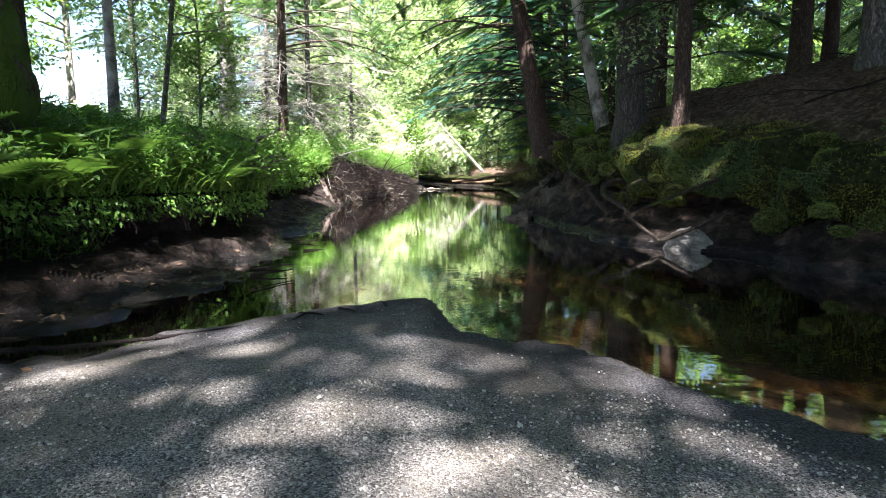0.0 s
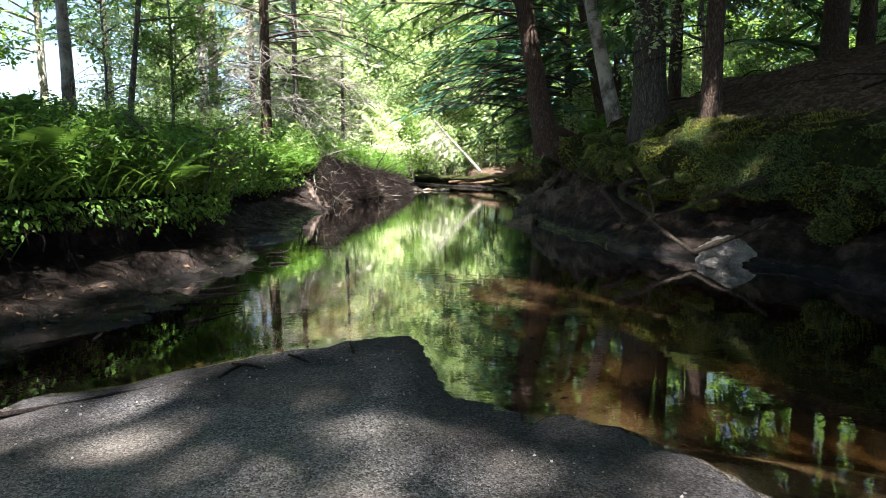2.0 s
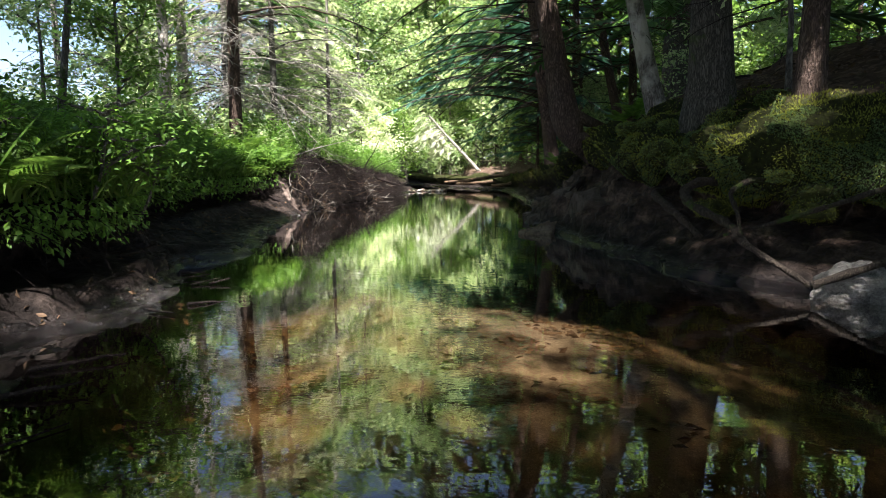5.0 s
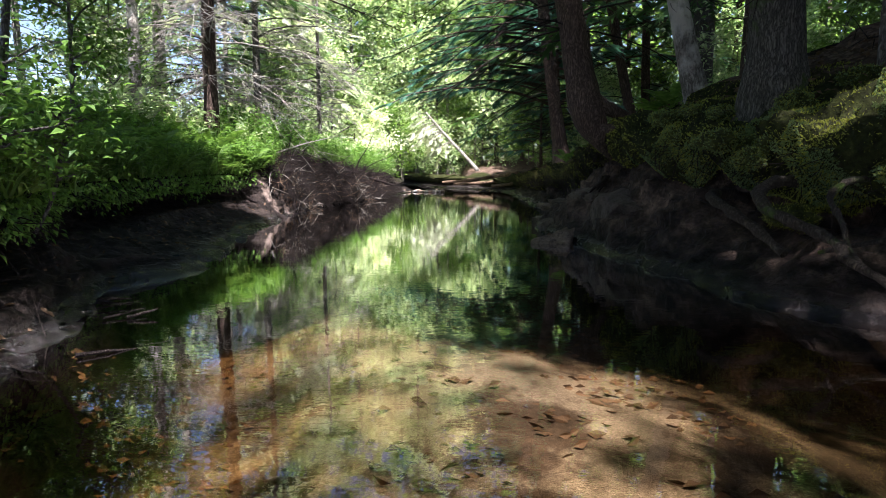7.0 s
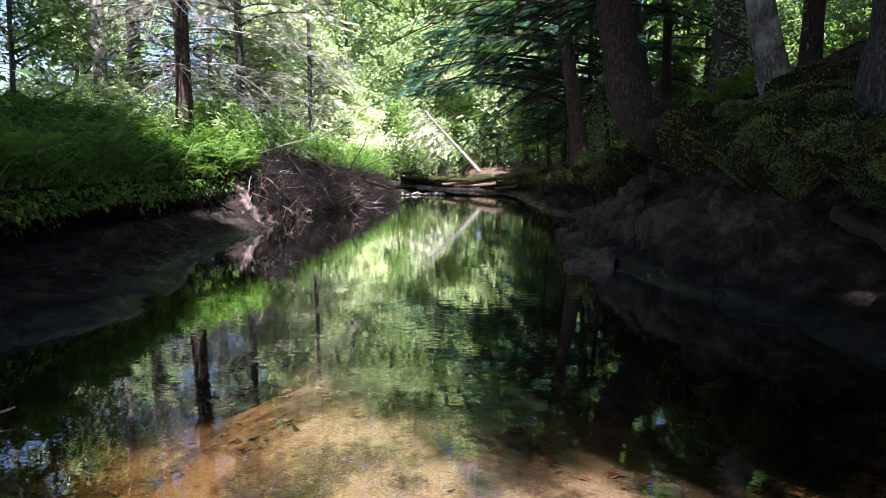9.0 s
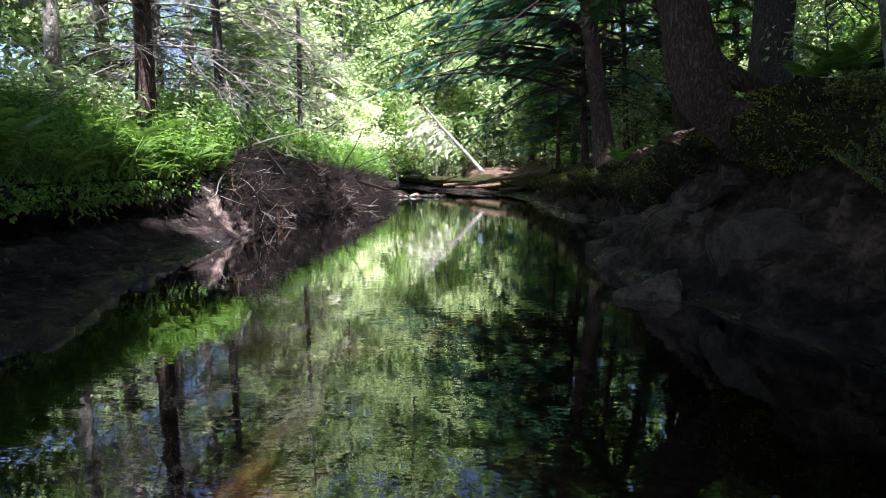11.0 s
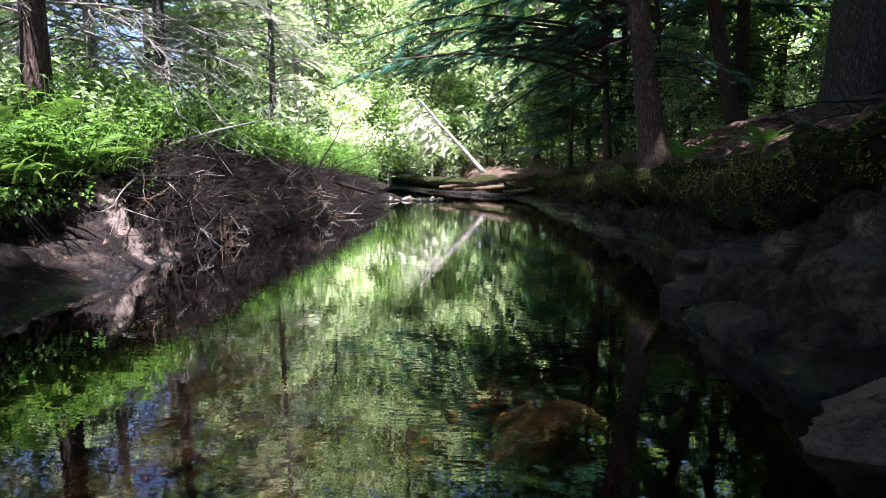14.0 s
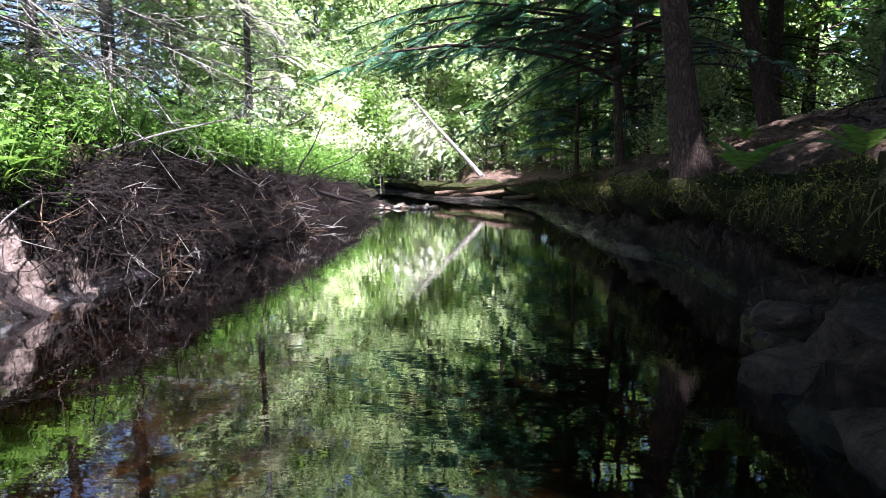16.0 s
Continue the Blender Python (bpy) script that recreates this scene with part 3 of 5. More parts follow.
def build_ground():
    ys = np.concatenate([[-60, -40, -26, -18, -13, -10, -8, -6, -4.5, -3.2], np.arange(-2.2, 4, 0.09), np.arange(4, 16, 0.05), np.arange(16, 24, 0.09), np.arange(24, 34, 0.4), [35, 37, 40, 44, 50, 58, 70, 90]])
    V, Z, C = [], [], []
    for y in ys:
        yy = min(max(y, -8.0), 34.0)
        P, zz = ground_row(float(yy))
        lipx = float(LIP_R(yy))
        for (x, z), q in zip(P, zz):
            wob = min(1.0, max(0.0, (0.85 - q[0]) / 0.7)) * (1.0 if z > -0.02 else 0.45)
            lump = 0.05 * fbm(x * 2.3, y * 2.3, z * 2.3) + 0.022 * fbm(x * 8, y * 8, z * 8, 3)
            if x > 0 and y > 0:
                lump *= 1.0 + 0.9 * q[1]
                lump += (0.10 * noise.fractal(Vector((x * 1.1, y * 1.1, z * 1.1 + 5)), 0.9, 2.0, 2) + 0.20 * q[1] * (noise.turbulence(Vector((x * 1.7, y * 1.7, z * 2.2)), 4, True) - 0.55)) * min(1.0, max(0.0, 3 - abs(x - lipx)))
                if q[1] < 0.5 and 5 < y < 22 and z < 0.9:
                    r = noise.turbulence(Vector((x * 2.6, y * 1.5, z * 4.0)), 3, True)
                    lump = lump * 0.5 + (0.15 if y > 8 else 0.05) * (r - 0.5) * min(1.0, max(0.0, z * 6)) + 0.025 * (noise.turbulence(Vector((x * 8, y * 8, z * 12)), 3, True) - 0.5)
            if q[0] < 0.3 and q[1] < 0.5 and 2 < y < 20 and 0.0 < z < 1.0:
                crag = noise.turbulence(Vector((x * 5.5, y * 3.2, z * 7.5 + 3)), 3, True) - 0.45
                lump += min(1.0, z * 9) * (0.055 * crag + 0.022 * (noise.turbulence(Vector((x * 15, y * 12, z * 20)), 2, True) - 0.45))
            lump *= wob
            side = 0.8 * lump * (1 if x < 0 else -1)
            flat = (1 - wob) * (0.010 * fbm(x * 2.2, y * 2.2, 0.3) + 0.0035 * fbm(x * 14, y * 14, 1.7, 2))
            V.append((x + side, y + 0.6 * lump, z + lump + flat))
            Z.append(q)
            # pale clay slide on the left bank, and paler crusts on the mud
            slide = float(slide_at(x, y)) if x < 0 and 11 < y < 15 and z > 0.0 else 0.0
            C.append(slide)
    n, k = len(ys), len(V) // len(ys)
    i, j = np.meshgrid(np.arange(n - 1), np.arange(k - 1), indexing="ij")
    F = np.stack([i * k + j, i * k + j + 1, (i + 1) * k + j + 1, (i + 1) * k + j], -1).reshape(-1, 4)
    me = mesh_np("ground", V, F, M_GROUND, True)
    col = me.color_attributes.new("zone", "FLOAT_COLOR", "POINT")
    col.data.foreach_set("color", np.concatenate([np.array(Z, np.float32), np.array(C, np.float32)[:, None]], 1).ravel())
    GROUND.update(V=np.array(V), F=F, Z=np.array(Z))
    return tagged(new("ground", me), "dark mud banks, mossy slopes, brown leaf litter and gravelly sand", "ground", kind="structure")


def build_water():
    ys, n = np.concatenate([np.linspace(-14, 0, 12)[:-1], np.linspace(0, 28, 180)]), 40
    V, D = [], []
    for y in ys:
        yy = min(max(y, -8.0), 34.0)
        a, b = float(SHORE_L(yy)) - 0.35, float(SHORE_R(yy)) + 0.35
        for k in range(n + 1):
            x = a + (b - a) * k / n
            V.append((x, y, 0.0))
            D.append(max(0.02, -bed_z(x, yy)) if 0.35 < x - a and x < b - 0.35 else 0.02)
    i, j = np.meshgrid(np.arange(len(ys) - 1), np.arange(n), indexing="ij")
    m = n + 1
    F = np.stack([i * m + j, i * m + j + 1, (i + 1) * m + j + 1, (i + 1) * m + j], -1).reshape(-1, 4)
    me = mesh_np("water", V, F, M_WATER, True)
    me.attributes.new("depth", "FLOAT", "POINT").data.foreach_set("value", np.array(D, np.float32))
    return tagged(new("water", me), "clear brown tannin-stained stream water, gently rippled", "water", kind="structure")


build_ground()
build_water()


def on_ground(n, rng, keep):
    """Random places and upward-or-outward normals on the ground, on faces whose middle and zone pass keep."""
    V, F = GROUND["V"], GROUND["F"]
    mid = V[F].mean(1)
    zone = GROUND["Z"][F].mean(1)
    a, b = V[F[:, 2]] - V[F[:, 0]], V[F[:, 3]] - V[F[:, 1]]
    nrm = np.cross(a, b)
    area = np.linalg.norm(nrm, axis=1)
    w = area * keep(mid, zone, nrm / (area[:, None] + 1e-12))
    k = rng.choice(len(F), n, p=w / w.sum())
    u, v = rng.uniform(0, 1, (2, n, 1))
    q = V[F[k]]
    P = (q[:, 0] * (1 - u) + q[:, 1] * u) * (1 - v) + (q[:, 3] * (1 - u) + q[:, 2] * u) * v
    return P, nrm[k] / area[k][:, None]


def aim(N, rng, spread=0.4):
    """Turns that send the x axis along N, with some scatter, about a random roll."""
    N = N + rng.normal(0, spread, N.shape)
    N /= np.linalg.norm(N, axis=1)[:, None]
    return turns(np.arctan2(N[:, 1], N[:, 0]), np.arcsin(np.clip(N[:, 2], -1, 1)), rng.uniform(0, 6.283, len(N)))


def rock(name, at, size, mat, label, seed, cuts=9, tip=(0, 0, 0), fine=4, lump=0.09, smooth=False):
    """An angular stone: a ball cut flat by planes and roughened."""
    rng = np.random.default_rng(seed)
    bm = bmesh.new()
    bmesh.ops.create_icosphere(bm, subdivisions=fine, radius=1.0)
    planes = [(Vector(rng.normal(0, 1, 3)).normalized(), rng.uniform(0.45, 0.85)) for _ in range(cuts)]
    for v in bm.verts:
        for nrm, d in planes:
            e = v.co.dot(nrm) - d
            if e > 0:
                v.co -= nrm * e
        v.co += v.co.normalized() * (lump * noise.fractal(v.co * 2.5 + Vector((seed, 0, 0)), 0.9, 2.0, 4))
        v.co = Vector((v.co.x * size[0], v.co.y * size[1], v.co.z * size[2]))
    me = bpy.data.meshes.new(name)
    bm.to_mesh(me)
    bm.free()
    for p in me.polygons:
        p.use_smooth = smooth
    me.materials.append(mat)
    ob = new(name, me)
    ob.matrix_basis = pose(*at, *tip)
    return tagged(ob, label, "rock")


def hull_rock(name, pts, mat, label, seed, cuts=4, rough=0.012):
    """An angular stone spanned by corner places, roughened."""
    bm = bmesh.new()
    for p in pts:
        bm.verts.new(p)
    got = bmesh.ops.convex_hull(bm, input=bm.verts[:])
    bmesh.ops.delete(bm, geom=[g for g in got["geom_interior"] if isinstance(g, bmesh.types.BMVert)], context="VERTS")
    bmesh.ops.subdivide_edges(bm, edges=bm.edges[:], cuts=cuts, use_grid_fill=True)
    bmesh.ops.triangulate(bm, faces=bm.faces[:])
    c = sum((v.co for v in bm.verts), Vector()) / len(bm.verts)
    for v in bm.verts:
        d = (v.co - c).normalized()
        v.co += d * rough * 2.2 * noise.fractal(v.co * 6 + Vector((seed, 0, 0)), 0.8, 2.1, 4) + Vector(noise.noise_vector(v.co * 18)) * rough * 0.4
    me = bpy.data.meshes.new(name)
    bm.to_mesh(me)
    bm.free()
    me.materials.append(mat)
    return tagged(new(name, me), label, "rock")


# sunlight on the boulder is put into its pale rock colour
rock("pale_boulder", (2.72, 6.05, -0.01), (0.25, 0.26, 0.215), M_ROCK_PALE, "boulder at the water's edge with sunlight put into its pale grey", 5, 2, fine=5, lump=0.15)
hull_rock("angular_rock", [(0.90, 9.42, -0.1), (1.28, 9.30, -0.1), (0.94, 9.42, 0.03), (1.29, 9.32, 0.02), (1.24, 9.46, 0.14), (1.14, 9.5, 0.10), (1.4, 9.75, 0.12), (1.42, 9.8, -0.1), (1.0, 9.8, -0.1)], M_ROCK_BROWN, "brown angular rock slab leaning out of the water", 12, 7, 0.02)


def slab(name, at, size, turn, mat, label, seed):
    """A blocky broken stone: the hull of a few jittered corners."""
    rng = np.random.default_rng(seed)
    q = rng.normal(0, 1, (13, 3))
    q /= (np.abs(q) ** 3.2).sum(1, keepdims=True) ** (1 / 3.2)
    q = q * np.array(size) * rng.uniform(0.86, 1.1, (13, 1))
    c, s = math.cos(radians(turn)), math.sin(radians(turn))
    q = np.stack([c * q[:, 0] - s * q[:, 1], s * q[:, 0] + c * q[:, 1], q[:, 2] + 0.12 * q[:, 0]], -1)
    return hull_rock(name, [tuple(v) for v in q + np.array(at)], mat, label, seed, 6, 0.014)


for k, (x, y, z, a, b, c, t) in enumerate(((1.44, 10.45, 0.05, 0.34, 0.42, 0.25, 10), (1.64, 11.05, 0.20, 0.38, 0.36, 0.24, -20), (1.32, 11.15, 0.02, 0.20, 0.22, 0.15, 30), (1.74, 10.2, 0.38, 0.34, 0.40, 0.22, 0),
                                            (1.87, 9.2, 0.30, 0.32, 0.55, 0.26, 15), (1.62, 11.75, 0.03, 0.18, 0.20, 0.14, 40), (1.36, 11.45, 0.22, 0.11, 0.12, 0.10, 25), (1.80, 15.1, 0.0, 0.26, 0.60, 0.11, 12))):
    slab("bank_rock", (x, y, z), (a, b, c), t, M_ROCK, "dark damp angular rock at the foot of the bank", 40 + k)


# ---------------------------------------------------------------- trees
def trunk_path(base, lean, height, curve=0.0, n=14, wob=0.03, rng=None):
    rng = rng or RNG
    t = np.linspace(0, 1, n)
    P = np.zeros((n, 3))
    P[:, 0] = lean[0] * t * height + curve * np.sin(t * np.pi * 0.9) * 0.3 + np.cumsum(rng.normal(0, wob / 3, n)) * t
    P[:, 1] = lean[1] * t * height + np.cumsum(rng.normal(0, wob / 3, n)) * t
    P[:, 2] = t ** 1.15 * height - 0.25
    return P


def flare(P, r, top=0.35, foot=1.7, high=0.5):
    z = P[:, 2] - P[0, 2] - 0.25
    t = np.clip(z / (P[-1, 2] + 0.01), 0, 1)
    return r * (1 - (1 - top) * t) * (1 + (foot - 1) * np.exp(-np.clip(z, 0, None) / (high * 0.45)))


def crown_conifer(P, rad, low, spread, limbs, sprays, shape, size, rng, droop=0.25, bare=0.3, toward=None):
    """Limbs and needle sprays of a hemlock, from the height low to the top."""
    wood, places, yaws, tips, sizes = [], [], [], [], []
    top = P[-1, 2]
    for k in range(limbs):
        z = low + (top - low) * ((k + rng.uniform(0, 1)) / limbs) ** 1.15
        c = np.array([np.interp(z, P[:, 2], P[:, 0]), np.interp(z, P[:, 2], P[:, 1]), z])
        az = rng.uniform(0, 2 * np.pi) if toward is None or rng.uniform() < 0.35 else toward + rng.normal(0, 0.6)
        L = spread * (1 - 0.75 * (z - low) / (top - low)) * rng.uniform(0.6, 1.1)
        e = c + np.array([math.cos(az) * L, math.sin(az) * L, -droop * L * rng.uniform(0.2, 1.3) + 0.12 * L])
        B = bend(c, e, -0.10 * L, 0.05 * L, 6, rng)
        wood.append(tube(B, np.linspace(0.014, 0.003, 6) * (0.5 + L / 2.2), 4))
        for s in range(sprays):
            t = bare + (1 - bare) * (s + rng.uniform(0, 1)) / sprays
            q = np.array([np.interp(t * 5, np.arange(6), B[:, i]) for i in range(3)])
            places.append(q)
            yaws.append(az + (rng.choice([-1, 1]) * rng.uniform(0.3, 1.1) if t < 0.93 else 0))
            tips.append(rng.uniform(-0.45, 0.05))
            sizes.append(size * rng.uniform(0.6, 1.25) * (1.15 - 0.4 * t))
    R = turns(yaws, tips, rng.uniform(-0.4, 0.4, len(yaws)))
    return wood, scatter(shape, places, R, sizes)


def crown_broad(P, low, spread, limbs, clumps, leaves, size, rng, shape=LEAF, tight=1.0):
    """Limbs with clumps of leaves of a broad-leaved tree."""
    wood, places = [], []
    top = P[-1, 2]
    for k in range(limbs):
        z = low + (top - low) * ((k + rng.uniform(0, 1)) / limbs)
        c = np.array([np.interp(z, P[:, 2], P[:, 0]), np.interp(z, P[:, 2], P[:, 1]), z])
        az = rng.uniform(0, 2 * np.pi)
        L = spread * rng.uniform(0.5, 1.1) * (1 - 0.4 * (z - low) / (top - low))
        e = c + np.array([math.cos(az) * L, math.sin(az) * L, L * rng.uniform(0.0, 0.6)])
        B = bend(c, e, -0.05 * L, 0.12 * L, 6, rng)
        wood.append(tube(B, np.linspace(0.022, 0.004, 6) * (0.5 + L / 2), 4))
        for s in range(clumps):
            t = 0.35 + 0.65 * rng.uniform(0, 1)
            q = np.array([np.interp(t * 5, np.arange(6), B[:, i]) for i in range(3)]) + rng.normal(0, 0.14 * L, 3)
            places.append(q + rng.normal(0, 1, (leaves, 3)) * np.array([0.22, 0.22, 0.12]) * (0.6 + 0.25 * L) * tight)
    places = np.concatenate(places)
    n = len(places)
    R = turns(rng.uniform(0, 6.28, n), rng.normal(-0.25, 0.45, n), rng.normal(0, 0.5, n))
    return wood, scatter(shape, places, R, size * rng.uniform(0.6, 1.3, n))


def dead_branches(P, r, low, high, count, length, rng, droop=0.25, twigs=5):
    out = []
    for _ in range(count):
        mine = []
        z = rng.uniform(low, high)
        c = np.array([np.interp(z, P[:, 2], P[:, 0]), np.interp(z, P[:, 2], P[:, 1]), z])
        az, L = rng.uniform(0, 6.28), length * rng.uniform(0.4, 1.1)
        e = c + np.array([math.cos(az) * L, math.sin(az) * L, -droop * L * rng.uniform(-0.2, 2.2)])
        B = bend(c, e, -0.09 * L, 0.06 * L, 6, rng)
        mine.append(tube(B, np.linspace(0.009, 0.0025, 6) * (0.6 + L * 0.4), 4))
        for _ in range(twigs):
            t = rng.uniform(0.3, 0.95)
            q = np.array([np.interp(t * 5, np.arange(6), B[:, i]) for i in range(3)])
            a2 = az + rng.choice([-1, 1]) * rng.uniform(0.4, 1.1)
            l2 = L * rng.uniform(0.15, 0.4)
            mine.append(tube(bend(q, q + np.array([math.cos(a2) * l2, math.sin(a2) * l2, -l2 * rng.uniform(0, 0.9)]), 0, 0.1 * l2, 4, rng), np.linspace(0.0045, 0.0015, 4), 3))
        out.append(join(mine))
    return out


def tree(name, label, P, rad, bark, leaf, crown, rough=0.10, sides=14, dead=None, twig=None, fine=False):
    """A trunk with its limbs and crown. fine: each limb and dead branch is a part of its own."""
    root = new(name)
    part("trunk", tube(P, rad, sides, rough, 5.0), bark, root, smooth=True)
    wood = bark if bark is not M_BARK_PALE else M_TWIG_PALE
    if fine:
        for w in crown[0]:
            part("limb", w, wood, root)
        for w in dead or ():
            part("dead_branch", w, twig or M_TWIG, root, "bare dead branch")
    else:
        tagged(part("limbwood", join(list(crown[0]) + list(dead or ())), wood, root), kind="stuff")
    part("crown", crown[1], leaf, root)
    return tagged(root, label, "tree")


def stand(ob, x, y, turn=0.0, size=1.0, z=None):
    ob.matrix_basis = pose(x, y, bank_z(x, y) if z is None else z, 0, 0, turn) @ Matrix.Diagonal((size, size, size, 1))
    return ob


def hemlock(seed, height, r, low, spread, lean=(0, 0), curve=0.0, limbs=26, sprays=9, shape=None, size=0.55, bark=None, leaf=None, dead=10, label="", name="hemlock", foot=1.4,
            toward=None, fine=False, twigs=5, reach=0.55, twig=None, way=None):
    rng = np.random.default_rng(seed)
    P = trunk_path((0, 0), lean, height, curve, 16, 0.04, rng)
    rad = flare(P, r, 0.3, foot)
    if way is not None:
        P, rad = way
    crown = crown_conifer(P, rad, low, spread, limbs, sprays, shape or SPRAY_FAR, size, rng, toward=toward)
    dd = dead_branches(P, r, max(0.7, low * 0.35), low + 1.2, dead, spread * reach, rng, 0.25, twigs) if dead else None
    return tree(name, label or "tall dark hemlock with ridged brown bark and drooping sprays", P, rad, bark or M_BARK, leaf or M_HEMLOCK, crown, dead=dd, fine=fine, twig=twig)


def broadleaf(seed, height, r, low, spread, limbs=14, clumps=6, leaves=16, size=0.10, bark=None, leaf=None, lean=(0, 0), label="", name="broadleaf_tree", shape=LEAF, fine=False, tight=1.0):
    rng = np.random.default_rng(seed)
    P = trunk_path((0, 0), lean, height, 0.2, 12, 0.06, rng)
    rad = flare(P, r, 0.3, 1.4)
    crown = crown_broad(P, low, spread, limbs, clumps, leaves, size, rng, shape, tight)
    return tree(name, label or "slender broad-leaved tree with sunlit green leaves", P, rad, bark or M_BARK_G, leaf or M_BROAD, crown, sides=10, fine=fine)


# the trees along the stream
def bowed(pts, n=30):
    """A smooth way and its radii through rows (x, y, z, r)."""
    A = np.array(pts, float)
    t = np.linspace(0, len(A) - 1, n)
    Q = np.stack([np.interp(t, np.arange(len(A)), A[:, i]) for i in range(4)], -1)
    for _ in range(2):
        Q[1:-1] = (Q[:-2] + 2 * Q[1:-1] + Q[2:]) / 4
    return Q[:, :3], Q[:, 3]


bow = [(0.30, -0.02, -0.50, 0.04), (0.19, -0.06, -0.36, 0.085), (0.12, -0.07, -0.25, 0.125), (0.05, -0.06, -0.12, 0.168), (0.0, -0.02, 0.05, 0.185), (-0.05, 0.03, 0.30, 0.160), (-0.10, 0.07, 0.62, 0.142),
       (-0.22, 0.1, 1.3, 0.132), (-0.50, 0.1, 2.8, 0.12), (-1.0, 0.1, 5.4, 0.09), (-1.5, 0.1, 8.0, 0.06), (-1.9, 0.1, 10.2, 0.03)]
bowed_tree = stand(hemlock(21, 11.0, 0.13, 1.5, 3.0, limbs=34, sprays=15, shape=SPRAY_MID, size=0.36, dead=34, label="leaning hemlock with a curved rough brown trunk on the bank", toward=3.1, fine=True, way=bowed(bow, 44)), 1.50, 9.90, 0, 1, 1.35)
for pts in ([(0.04, -0.04, 0.08, 0.12), (0.16, -0.06, 0.03, 0.085), (0.28, -0.06, -0.03, 0.06), (0.46, -0.02, -0.08, 0.04), (0.62, 0.05, -0.16, 0.02)],
            [(0.05, 0.05, -0.02, 0.10), (0.14, 0.2, -0.14, 0.06), (0.22, 0.4, -0.30, 0.04), (0.3, 0.6, -0.42, 0.02)],
            [(0.10, -0.10, -0.18, 0.07), (0.2, -0.22, -0.22, 0.05), (0.34, -0.38, -0.2, 0.03), (0.5, -0.5, -0.2, 0.02)]):
    part("root", tube(*bowed(pts, 12), 10, 0.2, 9.0), M_BARK, bowed_tree, smooth=True)
stand(hemlock(22, 13.0, 0.175, 2.6, 3.4, (-0.03, 0.0), 0, 44, 14, SPRAY_MID, 0.6, M_BARK_OLD, dead=14, label="stout hemlock with grey furrowed bark above the mossy bank", foot=1.8, fine=True), 2.58, 8.12, 0, 1, 1.22)
stand(hemlock(23, 12.0, 0.095, 3.0, 2.6, (-0.20, 0.0), 0.1, 30, 12, SPRAY_MID, 0.5, M_BARK_PALE, dead=6, label="leaning tree with pale lichen-covered bark on the bank", name="pale_tree", fine=True), 2.5, 9.3, 0, 1, 1.4)
stand(hemlock(24, 8.0, 0.09, 1.2, 1.8, (0, 0), 0, 34, 12, SPRAY_MID, 0.42, dead=12, label="thin dark hemlock on the mossy slope", fine=True), 2.88, 7.07, 0, 1, 1.3)
stand(hemlock(25, 12.0, 0.112, 1.6, 2.3, (-0.13, 0.0), 0.1, 30, 13, SPRAY_MID, 0.36, dead=34, label="brown-barked hemlock standing at the edge of the bank", foot=1.75, fine=True, toward=2.8), 1.9, 13.9, 0, 1, 0.86)
for k, (x, y, s, ln) in enumerate(((3.9, 16.6, 0.11, -0.2), (4.2, 17.3, 0.10, -0.03))):
    stand(hemlock(26 + k, 12.0, s, 2.0, 2.6, (ln, 0), 0, 34, 12, SPRAY_FAR, 0.6, dead=12, label="one of two close-standing brown trunks behind the path", fine=True), x, y)
stand(hemlock(30, 13.0, 0.30, 3.4, 3.0, (0.0, 0.0), 0, 40, 12, SPRAY_FAR, 0.7, M_BARK_OLD, dead=10, label="thick old hemlock with dark furrowed bark behind the path", foot=1.3, fine=True), 4.42, 15.0)
stand(hemlock(29, 7.0, 0.065, 1.3, 4.6, (-0.05, 0), 0, 58, 28, SPRAY_FAR, 0.42, leaf=M_BLUE, dead=16, label="dark hemlock with long boughs reaching over the water", fine=True, toward=3.2), 2.5, 18.6)

stand(hemlock(28, 6.5, 0.055, 1.5, 4.4, (-0.06, 0), 0, 46, 26, SPRAY_MID, 0.5, leaf=M_BLUE, dead=14, label="dark hemlock with drooping boughs that hang over the pool", fine=True, toward=3.25), 3.1, 17.6)

# young dark hemlocks that close the right side of the bend
for k, (x, y, h) in enumerate(((2.3, 21.3, 5.0), (3.3, 19.9, 4.6))):
    stand(hemlock(95 + k, h, 0.045, 0.4, 1.8, (-0.02, 0), 0, 36, 15, SPRAY_FAR, 0.42, leaf=M_BLUE, dead=10, label="young bluish hemlock with dense low boughs", fine=True), x, y)

# the left bank
stand(hemlock(31, 10.0, 0.118, 2.2, 2.8, (0.02, 0), 0, 36, 11, SPRAY_MID, 0.42, dead=60, label="spruce with dark brown bark and many bare lower branches", name="spruce", fine=True, twigs=13, reach=0.9, twig=M_TWIG_PALE), -4.05, 13.3)
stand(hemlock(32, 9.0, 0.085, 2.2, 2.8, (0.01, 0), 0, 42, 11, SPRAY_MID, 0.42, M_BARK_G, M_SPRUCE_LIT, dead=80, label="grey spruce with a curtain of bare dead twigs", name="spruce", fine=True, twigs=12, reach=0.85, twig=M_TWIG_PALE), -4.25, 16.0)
stand(hemlock(39, 8.0, 0.09, 1.0, 2.2, (0.01, 0), 0, 40, 11, SPRAY_MID, 0.42, M_BARK_G, dead=50, label="bushy spruce with grey bark among the ferns", name="spruce", fine=True, twigs=8, reach=0.8), -5.6, 16.6)
